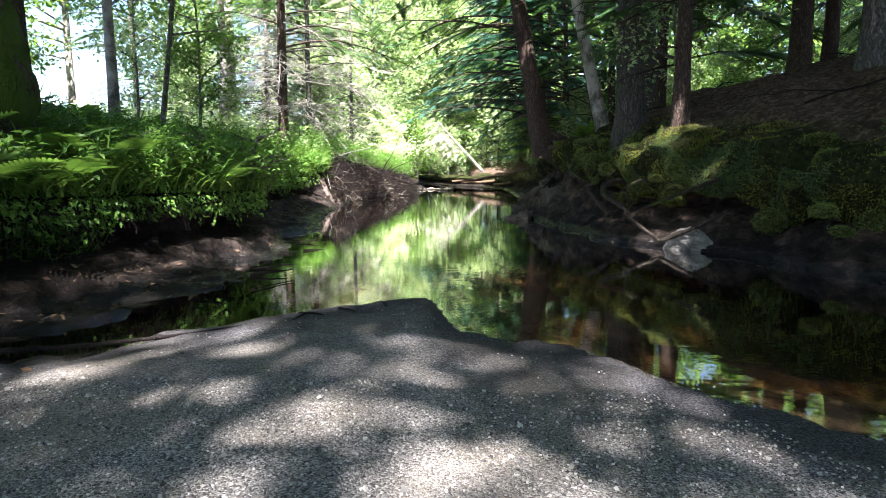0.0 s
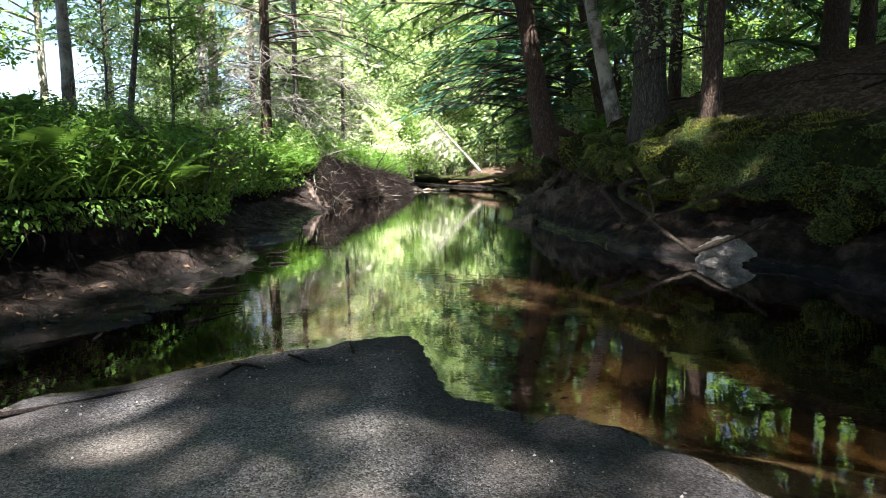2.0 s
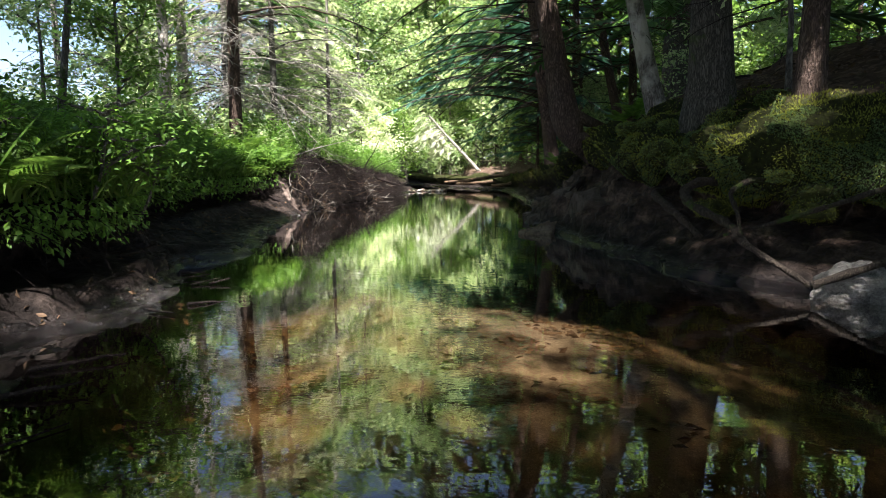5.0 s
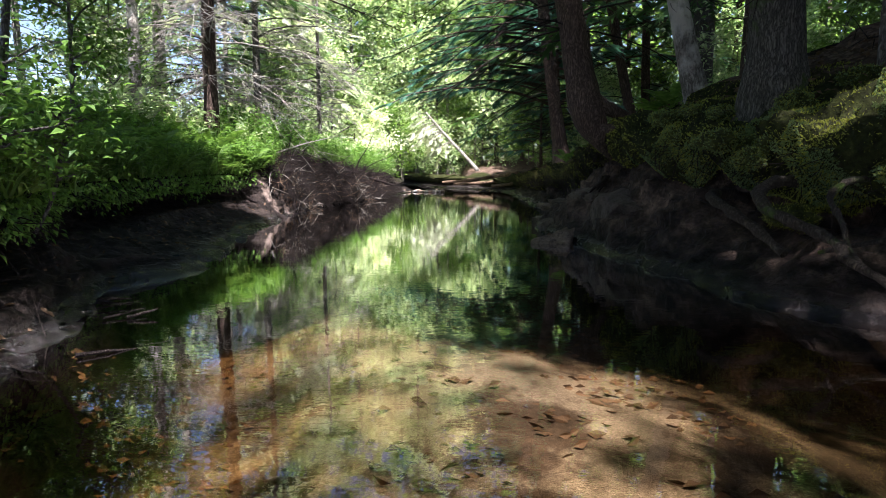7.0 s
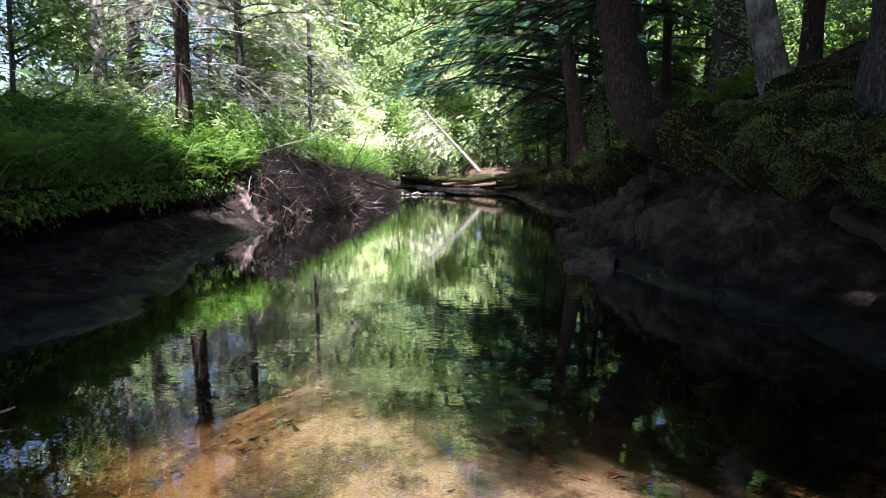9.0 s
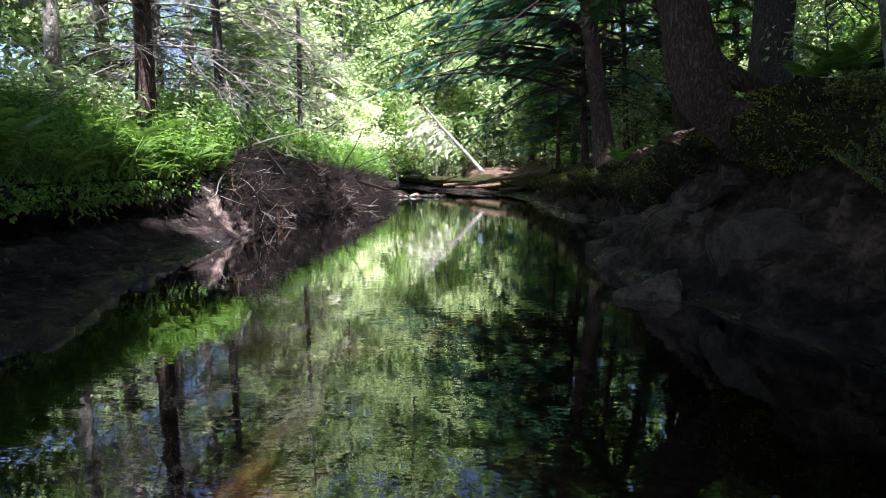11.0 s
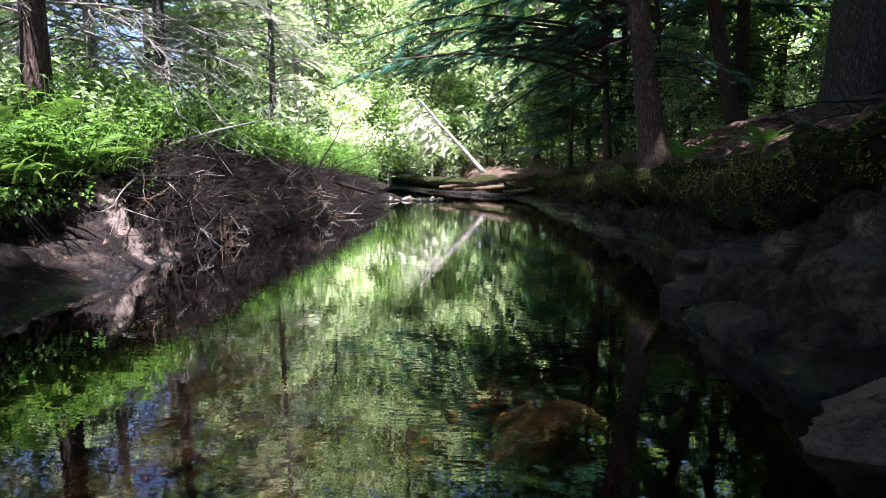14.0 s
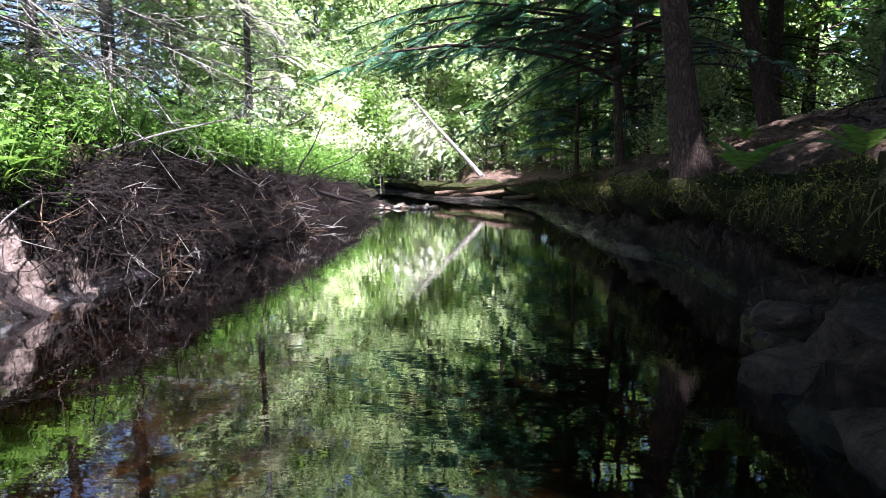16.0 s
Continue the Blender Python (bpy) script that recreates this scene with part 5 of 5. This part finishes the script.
# rounded cushions of moss that make the lip uneven
def cushion(k, at, size, creep):
    rg = np.random.default_rng(500 + k)
    bm = bmesh.new()
    bmesh.ops.create_icosphere(bm, subdivisions=4, radius=1.0)
    for v in bm.verts:
        v.co *= 1 + 0.35 * noise.fractal(v.co * 1.6 + Vector((k * 3.1, 0, 0)), 0.9, 2.0, 4)
        v.co = Vector((v.co.x * size[0], v.co.y * size[1], v.co.z * size[2]))
    bm.normal_update()
    q = np.array([v.co[:] for v in bm.verts])
    nr = np.array([v.normal[:] for v in bm.verts])
    me = bpy.data.meshes.new("moss_cushion")
    bm.to_mesh(me)
    bm.free()
    for p in me.polygons:
        p.use_smooth = True
    me.materials.append(M_MOSS_BED)
    ob = new("moss_cushion", me)
    ob.matrix_basis = pose(*at, 0, 0, 0)
    pick = rg.integers(0, len(q), 1100)
    pl = q[pick] + rg.normal(0, 0.010, (1100, 3))
    if creep:
        tagged(part("creeper", scatter(sprig, pl, aim(nr[pick] + (-0.1, -0.2, -0.3), rg, 0.6), rg.uniform(0.008, 0.019, 1100)), M_CREEP, ob, "grey-green creeping leaves"), kind="stuff")
    tagged(part("moss_coat", scatter(LEAF_LONG, pl, aim(nr[pick] + (0, 0, 0.2), rg, 0.55), rg.uniform(0.008, 0.020, 1100)), M_MOSS, ob), kind="stuff")
    return tagged(ob, "rounded cushion of dark moss and creeping leaves" if creep else "rounded cushion of dark green moss on the bank", "moss", "moss cushions on the bank")


rc = np.random.default_rng(55)
for k in range(40):
    y = rc.uniform(4.7, 9.4)
    u = rc.uniform(0, 1)
    s = rc.uniform(0.07, 0.15)
    x = float(LIP_R(y)) + (-0.06 + 0.10 * rc.normal() if u < 0.65 else rc.uniform(0.1, 0.8))
    z = float(LIPZ_R(y)) - rc.uniform(0.0, 0.55) * (y < 8.8) - 0.05 if u < 0.65 else bank_z(x, y) - 0.04
    if math.hypot(x - 1.55, y - 9.75) < 0.75 or math.hypot(x - 2.78, y - 6.05) < 0.45:
        continue
    cushion(k, (x, y, z), (s * rc.uniform(0.8, 1.2), s * rc.uniform(1.0, 1.9), s * rc.uniform(0.45, 0.75)), k % 3 != 1)
# hanging rootlets and dry grass under both lips
hang = []
for side, y0, y1, cnt in ((-1, 2.0, 13.0, 1000), (1, 4.5, 20.0, 700)):
    for _ in range(cnt):
        y = rng.uniform(y0, y1)
        if side < 0:
            x, z = float(LIP_L(y)) + rng.uniform(-0.12, 0.10), float(LIPZ_L(y)) - rng.uniform(0.03, 0.18)
        else:
            x, z = float(LIP_R(y)) - rng.uniform(-0.10, 0.06), float(LIPZ_R(y)) - rng.uniform(0.10, 0.26)
        L = 0.05 + 0.4 * rng.uniform(0, 1) ** 2
        hang.append(tube(bend((x, y, z), (x + rng.normal(0.05 * -side, 0.11), y + rng.normal(0, 0.12), z - L), 0, 0.03, 4, rng), np.linspace(0.0035, 0.0012, 4), 3))
thing("rootlets", join(hang), M_TWIG, "fine bare rootlets hanging from the undercut banks", "roots", kind="stuff")


def root_limb(name, pts, r0, r1, label, mat=None, category="root"):
    P = np.array(pts, float)
    t = np.linspace(0, len(P) - 1, 4 * len(P))
    Q = np.stack([np.interp(t, np.arange(len(P)), P[:, i]) for i in range(3)], -1)
    for _ in range(2):
        Q[1:-1] = (Q[:-2] + 2 * Q[1:-1] + Q[2:]) / 4
    return thing(name, tube(Q, np.linspace(r0, r1, len(Q)) * (1 + 0.15 * np.sin(np.arange(len(Q)) * 1.7 + r0 * 300)), 8, 0.4, 14.0), mat or M_ROOT, label, category, smooth=True)


# the exposed roots on the right bank above the pale boulder
root_limb("exposed_root", [(2.42, 7.35, 0.66), (2.2, 7.25, 0.67), (2.02, 7.12, 0.60), (2.02, 6.95, 0.50), (2.12, 6.75, 0.44), (2.2, 6.55, 0.36), (2.16, 6.45, 0.30)], 0.040, 0.026, "thick bare root bending out of the bank")
root_limb("exposed_root", [(2.6, 6.9, 0.7), (2.35, 6.82, 0.68), (2.2, 6.72, 0.60), (2.22, 6.6, 0.48), (2.2, 6.5, 0.34), (2.22, 6.35, 0.26)], 0.022, 0.010, "forked bare root hanging from the moss")
root_limb("exposed_root", [(2.16, 6.5, 0.32), (2.3, 6.2, 0.18), (2.42, 6.0, 0.08)], 0.022, 0.016, "slender bare root reaching the water")
root_limb("exposed_root", [(2.42, 6.0, 0.09), (2.62, 5.9, 0.20), (2.80, 5.85, 0.28), (2.98, 5.8, 0.42)], 0.026, 0.014, "slender bare root arching over the pale boulder")
root_limb("exposed_root", [(2.2, 6.75, 0.30), (2.38, 6.5, 0.40), (2.55, 6.3, 0.50), (2.75, 6.1, 0.62), (2.95, 5.95, 0.72)], 0.012, 0.02, "bare root along the dark hollow of the bank")
root_limb("exposed_root", [(2.5, 8.2, 0.5), (2.15, 7.9, 0.58), (1.95, 7.65, 0.56), (1.93, 7.3, 0.50), (1.98, 7.0, 0.40), (2.05, 6.8, 0.28)], 0.044, 0.024, "thick weathered root along the foot of the bank")
for k in range(9):
    y = 13.4 + rng.normal(0, 0.25)
    root_limb("exposed_root", [(1.95, y, 0.52), (1.8 + rng.normal(0, 0.08), y - 0.2 + rng.normal(0, 0.1), 0.3), (1.68 + rng.normal(0, 0.12), y - 0.35 + rng.normal(0, 0.2), 0.04)], 0.009, 0.003, "thin weathered root under the overhanging bank")

for k in range(7):
    a = rng.normal(0, 0.06, 3)
    root_limb("exposed_root", [(1.74 + a[0], 9.78 + a[1], 0.66), (1.66 + a[1], 9.9 + a[2], 0.5), (1.60 + a[2], 10.06 + a[0], 0.36), (1.5 + a[0], 10.1 + a[1], 0.22 + a[2])], 0.016, 0.004, "thin dark root hanging under the mossy overhang", M_TWIG)

# brush pile on the left bank
for k in range(290):
    y = rng.uniform(12.85, 19.2)
    a, l = float(SHORE_L(y)), float(LIP_L(y))
    u = rng.uniform(-0.1, 1.15)
    x = a + (l - a) * u
    z = float(LIPZ_L(y)) * min(1, max(0, u)) * 0.95 + 0.06 + rng.uniform(0, 0.10)
    if slide_at(x, y) > 0.3:
        continue
    L = rng.uniform(0.25, 1.0)
    az = rng.normal(-1.1, 0.6)
    e = (x + math.cos(az) * L * 0.5, y + math.sin(az) * L, max(0.02, z - rng.uniform(-0.12, 0.35) * L))
    w = [tube(bend((x, y, z), e, 0, 0.11 * L, 7, rng), np.linspace(0.009, 0.002, 7) * rng.uniform(0.35, 1.2), 5)]
    for _ in range(5):
        t = rng.uniform(0.2, 0.9)
        q = np.array((x, y, z)) * (1 - t) + np.array(e) * t
        w.append(tube(bend(q, q + rng.normal(0, 0.16, 3), 0, 0.02, 4, rng), np.linspace(0.005, 0.0015, 4), 3))
    thing("stick", join(w), M_TWIG_PALE if k % 14 == 0 else M_LOG if k % 5 == 0 else M_TWIG, "bare dead stick in the brush pile on the bank", "stick", "sticks in the brush pile")
# the fine brushwood and dead leaves between the sticks
TWIG = join([tube(bend((0, 0, 0), (1, 0, 0), 0.03, 0.05, 4, rng), np.linspace(0.014, 0.004, 4), 3), tube(bend((0.4, 0, 0), (0.75, 0.25, 0.05), 0, 0.03, 3, rng), np.linspace(0.008, 0.003, 3), 3),
           tube(bend((0.55, 0, 0), (0.85, -0.2, 0.08), 0, 0.03, 3, rng), np.linspace(0.008, 0.003, 3), 3)])
P, N = on_ground(4300, rng, lambda m, z, n: (slide_at(m[:, 0], m[:, 1]) < 0.25) * ((m[:, 2] > 0.30 + 0.1 * np.sin(m[:, 1] * 7)) | (m[:, 1] > 14.6)) * (m[:, 0] < 0) * (m[:, 1] > 12.75) * (m[:, 1] < 20.5) * (m[:, 2] > 0.01) * (m[:, 0] > LIP_L(m[:, 1]) - 0.3) * np.where(m[:, 1] < 13.2, 0.5, 1.0))
n = len(P)
D = N * 0.25 + rng.normal(0, 1, (n, 3)) * (0.5, 0.8, 0.25) + (0.45, -0.35, -0.25)
thing("brushwood", scatter(TWIG, P + N * 0.03 + (0, 0, 0.03), aim(D / np.linalg.norm(D, axis=1)[:, None], rng, 0.1), 0.08 + 0.6 * rng.uniform(0, 1, n) ** 2), M_TWIG, "dense tangle of fine dead brown twigs on the bank", "twigs", kind="stuff")
P, N = on_ground(2600, rng, lambda m, z, n: (m[:, 0] < 0) * (m[:, 1] > 12.8) * (m[:, 1] < 20.5) * (m[:, 2] > 0.05) * (m[:, 0] > LIP_L(m[:, 1]) - 0.8))
thing("leaf_litter", scatter(LEAF, P + (0, 0, 0.02), aim(N, rng, 1.2), rng.uniform(0.03, 0.07, len(P))), M_DRY, "brown dead leaves caught in the brush", "leaves", kind="stuff")
root_limb("fallen_branch", [(-2.95, 16.3, 0.82), (-2.6, 16.9, 0.72), (-2.4, 17.7, 0.57), (-1.72, 18.5, 0.30)], 0.06, 0.028, "dark fallen branch slanting down to the water", M_TWIG, "branch")
root_limb("upright_branch", [(-2.5, 17.5, 0.62), (-2.42, 17.5, 0.9), (-2.2, 17.5, 1.2), (-2.05, 17.5, 1.55)], 0.018, 0.006, "thin dead branch standing up from the brush pile", M_TWIG, "branch")
root_limb("upright_branch", [(-2.45, 17.5, 0.6), (-2.1, 17.6, 0.85), (-1.7, 17.7, 1.0), (-1.5, 17.7, 1.18)], 0.014, 0.004, "thin dead branch leaning out over the water", M_TWIG, "branch")
root_limb("upright_branch", [(-3.5, 14.0, 0.9), (-3.2, 14.2, 1.05), (-2.8, 14.4, 1.2), (-2.2, 14.6, 1.35)], 0.016, 0.005, "thin dead branch leaning out over the water", M_TWIG_PALE, "branch")

root_limb("half_buried_log", [(-3.1, 12.12, 0.36), (-2.92, 12.15, 0.27), (-2.74, 12.2, 0.14), (-2.5, 12.28, -0.02)], 0.022, 0.034, "half-buried dark log on the muddy slope", M_TWIG, "log")
# far end: log jam, leaning dead spruce, stones
root_limb("fallen_log", [(-0.75, 23.2, 0.26), (0.2, 23.1, 0.33), (1.0, 23.0, 0.46), (1.7, 22.6, 0.58)], 0.04, 0.075, "weathered brown log lying across the end of the pool", M_LOG, "log")
root_limb("fallen_log", [(-0.4, 23.7, 0.18), (0.6, 23.8, 0.22), (1.5, 23.4, 0.35)], 0.04, 0.06, "smaller log beneath the fallen trunk", M_LOG, "log")
root_limb("fallen_log", [(0.9, 22.9, 0.14), (1.4, 22.4, 0.2), (1.7, 22.0, 0.34)], 0.05, 0.04, "short broken log end at the bank", M_LOG, "log")
lean = new("leaning_spruce")
part("trunk", tube(bend((0.62, 25.0, 0.42), (-1.45, 25.0, 2.7), 0, 0.04, 8, rng), np.linspace(0.075, 0.03, 8), 8), M_TWIG_PALE, lean, "bleached bare trunk", True)
tw, pl, ya, tp, sz = [], [], [], [], []
for k in range(40):
    t = rng.uniform(0.5, 1.0)
    c = np.array((0.62, 25.0, 0.42)) * (1 - t) + np.array((-1.45, 25.0, 2.7)) * t
    az = rng.uniform(2.2, 4.2)
    L = rng.uniform(0.5, 1.1)
    e = c + np.array([math.cos(az) * L, math.sin(az) * L, -L * rng.uniform(0.2, 0.8)])
    part("branch", tube(bend(c, e, -0.1 * L, 0.03, 5, rng), np.linspace(0.012, 0.004, 5), 4), M_TWIG_PALE, lean)
    for s in range(10):
        u = rng.uniform(0.2, 1)
        pl.append(c * (1 - u) + e * u)
        ya.append(az + rng.normal(0, 0.6))
        tp.append(rng.uniform(-0.9, -0.1))
        sz.append(rng.uniform(0.16, 0.34))
part("crown", scatter(SPRAY_MID, pl, turns(ya, tp, rng.normal(0, 0.3, len(ya))), sz), M_SPRUCE_LIT, lean, "drooping sprays with sunlight painted into their pale colour")
tagged(lean, "leaning half-dead spruce with a bleached trunk and sprays painted pale as if sunlit", "tree")
for k in range(34):
    u = rng.uniform(0, 1)
    rock("stone", (-2.1 + 1.5 * u + rng.normal(0, 0.12), 21.6 + rng.normal(0, 0.35), 0.03), rng.uniform(0.04, 0.13, 3) * (1, 1, 0.5), (M_ROCK_PALE, M_ROCK, M_ROCK_BROWN)[k % 3], "stone on the sunlit gravel bar at the pool's end", 100 + k, 7, fine=2)

# old mossy tree on a dark root mass at the bank's edge
rg = np.random.default_rng(38)
P, rad = bowed([(-3.24, 4.25, 1.15, 0.28), (-3.22, 4.25, 1.42, 0.35), (-3.27, 4.25, 1.75, 0.35), (-3.36, 4.25, 2.1, 0.35), (-3.65, 4.3, 3.4, 0.32), (-4.3, 4.4, 6.0, 0.24), (-5.0, 4.5, 8.6, 0.12)], 26)
mossy = tree("mossy_tree", "thick leaning old trunk covered in green moss", P, rad, M_BARK_MOSS, M_BROAD, crown_broad(P, 4.2, 2.6, 18, 6, 24, 0.12, rg, LEAF_FAR), 0.3, 18, fine=True)
part("root_mass", tube(*bowed([(-3.35, 4.25, 0.05, 0.42), (-3.28, 4.25, 0.45, 0.31), (-3.22, 4.25, 0.85, 0.27), (-3.2, 4.25, 1.2, 0.30), (-3.2, 4.25, 1.36, 0.26)], 16), 18, 0.5, 6.0), M_ROOT, mossy, "dark brown root mass", True)

# leaves and bits of wood on the mud
P, N = on_ground(420, rng, lambda m, z, n: (m[:, 0] < -1.2) * (m[:, 1] > 2.0) * (m[:, 1] < 13) * (m[:, 2] > 0.01) * (m[:, 2] < 0.4) * (m[:, 0] > LIP_L(m[:, 1]) - 0.2) * (patchy(m) > -0.3))
thing("leaf_litter", scatter(LEAF, P + N * 0.006, aim(np.cross(N, rng.normal(0, 1, N.shape)) + N * 0.1, rng, 0.15), rng.uniform(0.025, 0.06, len(P))), M_DRY, "dead leaves lying on the wet mud shelf", "leaves", kind="stuff")
P, N = on_ground(700, rng, lambda m, z, n: (m[:, 0] < -1.2) * (m[:, 1] > 2.0) * (m[:, 1] < 13) * (m[:, 2] > 0.01) * (m[:, 2] < 0.5) * (m[:, 0] > LIP_L(m[:, 1]) - 0.3))
thing("twigs", scatter(TWIG, P + N * 0.01, aim(np.cross(N, rng.normal(0, 1, N.shape)) + N * 0.05, rng, 0.1), 0.05 + 0.25 * rng.uniform(0, 1, len(P)) ** 2), M_TWIG, "small dark twigs scattered on the mud", "twigs", kind="stuff")
P, N = on_ground(900, rng, lambda m, z, n: (m[:, 0] > 1.0) * (m[:, 1] > 4.5) * (m[:, 1] < 16) * (m[:, 2] > 0.01) * (z[:, 1] < 0.3) * (m[:, 0] < LIP_R(m[:, 1]) + 0.2) * (m[:, 2] < 0.9))
thing("twigs", scatter(TWIG, P + N * 0.01, aim(np.cross(N, rng.normal(0, 1, N.shape)) + (0, 0, -0.4), rng, 0.2), 0.05 + 0.22 * rng.uniform(0, 1, len(P)) ** 2), M_TWIG, "small dark twigs and rootlets on the damp bank", "twigs", kind="stuff")
# drift twigs and wet leaves by the near shore
for k in range(14):
    y = rng.uniform(3.3, 6.8)
    x = float(SHORE_L(y)) + rng.uniform(-0.35, 0.45)
    L, az = rng.uniform(0.12, 0.42), rng.normal(0.5, 0.8)
    z = max(0.012, 0.25 * max(0, float(SHORE_L(y)) - x) / 0.35)
    w = [tube(bend((x, y, z), (x + math.cos(az) * L, y + math.sin(az) * L, z + 0.01), 0, 0.05 * L, 5, rng), np.linspace(0.008, 0.003, 5) * rng.uniform(0.6, 1.6), 5)]
    thing("stick", join(w), M_TWIG, "wet dark stick on the muddy shore", "stick", "sticks on the shore")
root_limb("drift_stick", [(-1.75, 2.3, 0.02), (-1.25, 2.42, 0.03), (-0.95, 2.62, 0.02), (-0.6, 2.9, 0.015)], 0.014, 0.007, "long dark wet stick lying along the sand bar", M_TWIG, "stick")
for k, (x, y) in enumerate(((-0.1, 3.12), (0.05, 3.25), (-0.42, 2.95), (0.0, 2.9), (-0.25, 3.05))):
    az = rng.uniform(0, 3)
    root_limb("drift_stick", [(x, y, 0.02), (x + 0.1 * math.cos(az), y + 0.1 * math.sin(az), 0.03), (x + 0.22 * math.cos(az), y + 0.2 * math.sin(az), 0.02)], 0.008, 0.004, "small dark stick on the wet sand", M_TWIG, "stick")
# pebbles on the sand
P, N = on_ground(2200, rng, lambda m, z, n: (m[:, 2] > 0.02) * (m[:, 1] > 0.2) * (m[:, 1] < 3.6) * (z[:, 0] > 0.9))
P2, N2 = on_ground(17000, rng, lambda m, z, n: (m[:, 2] > 0.03) * (m[:, 1] > 0.3) * (m[:, 1] < 1.9) * (z[:, 0] > 0.9) * (np.abs(m[:, 0] - 0.3) < 2.2))
P, N = np.concatenate([P, P2]), np.concatenate([N, N2])
cv = np.array([(x, y, z) for x in (-0.5, 0.5) for y in (-0.4, 0.4) for z in (-0.3, 0.3)]) * (1, 1, 1)
cv[[1, 3, 5, 7], :2] *= 0.6
cube = (cv, np.array([(0, 1, 3, 2), (4, 6, 7, 5), (0, 4, 5, 1), (2, 3, 7, 6), (0, 2, 6, 4), (1, 5, 7, 3)]))
thing("gravel", scatter(cube, P, aim(N, rng, 0.8), rng.uniform(0.003, 0.0105, len(P)) * np.where(rng.uniform(0, 1, len(P)) < 0.02, 2.0, 1.0)), grain_mat(), "small pale and dark gravel grains on the sand", "gravel", kind="stuff")
# sunken leaves
P, N = on_ground(1500, rng, lambda m, z, n: (m[:, 2] < -0.03) * np.where(patchy(m, 3.1) > 0.5, 1.0, 0.06) * np.where(m[:, 1] < 8, 1.0, 0.3) * (m[:, 1] > 3) * (m[:, 1] < 12) * (np.abs(m[:, 0]) < 1.5))
thing("sunken_leaves", scatter(LEAF, P + (0, 0, 0.008), aim(np.array([[1.0, 0, 0]]).repeat(len(P), 0) * rng.choice([-1, 1], (len(P), 1)), rng, 0.25), rng.uniform(0.03, 0.07, len(P))), M_DRY, "dark sunken leaves on the stream bed", "leaves", kind="stuff")
# ferns on the right bank
for p, s in (((1.75, 12.75, 0.82), 0.32), ((2.3, 9.6, 1.30), 0.38), ((2.15, 9.75, 1.27), 0.3), ((2.0, 12.0, 0.9), 0.25), ((2.6, 14.6, 1.1), 0.2)):
    ob = copy_thing(FERNS[1], pose(*p, 0, 0, rng.uniform(0, 360)) @ Matrix.Diagonal((s, s, s, 1)))
    ob.matrix_basis = pose(*p, 0, 0, rng.uniform(0, 360)) @ Matrix.Diagonal((s, s, s, 1))
    tagged(ob, "small bright fern on the mossy bank", "fern", "ferns on the bank")
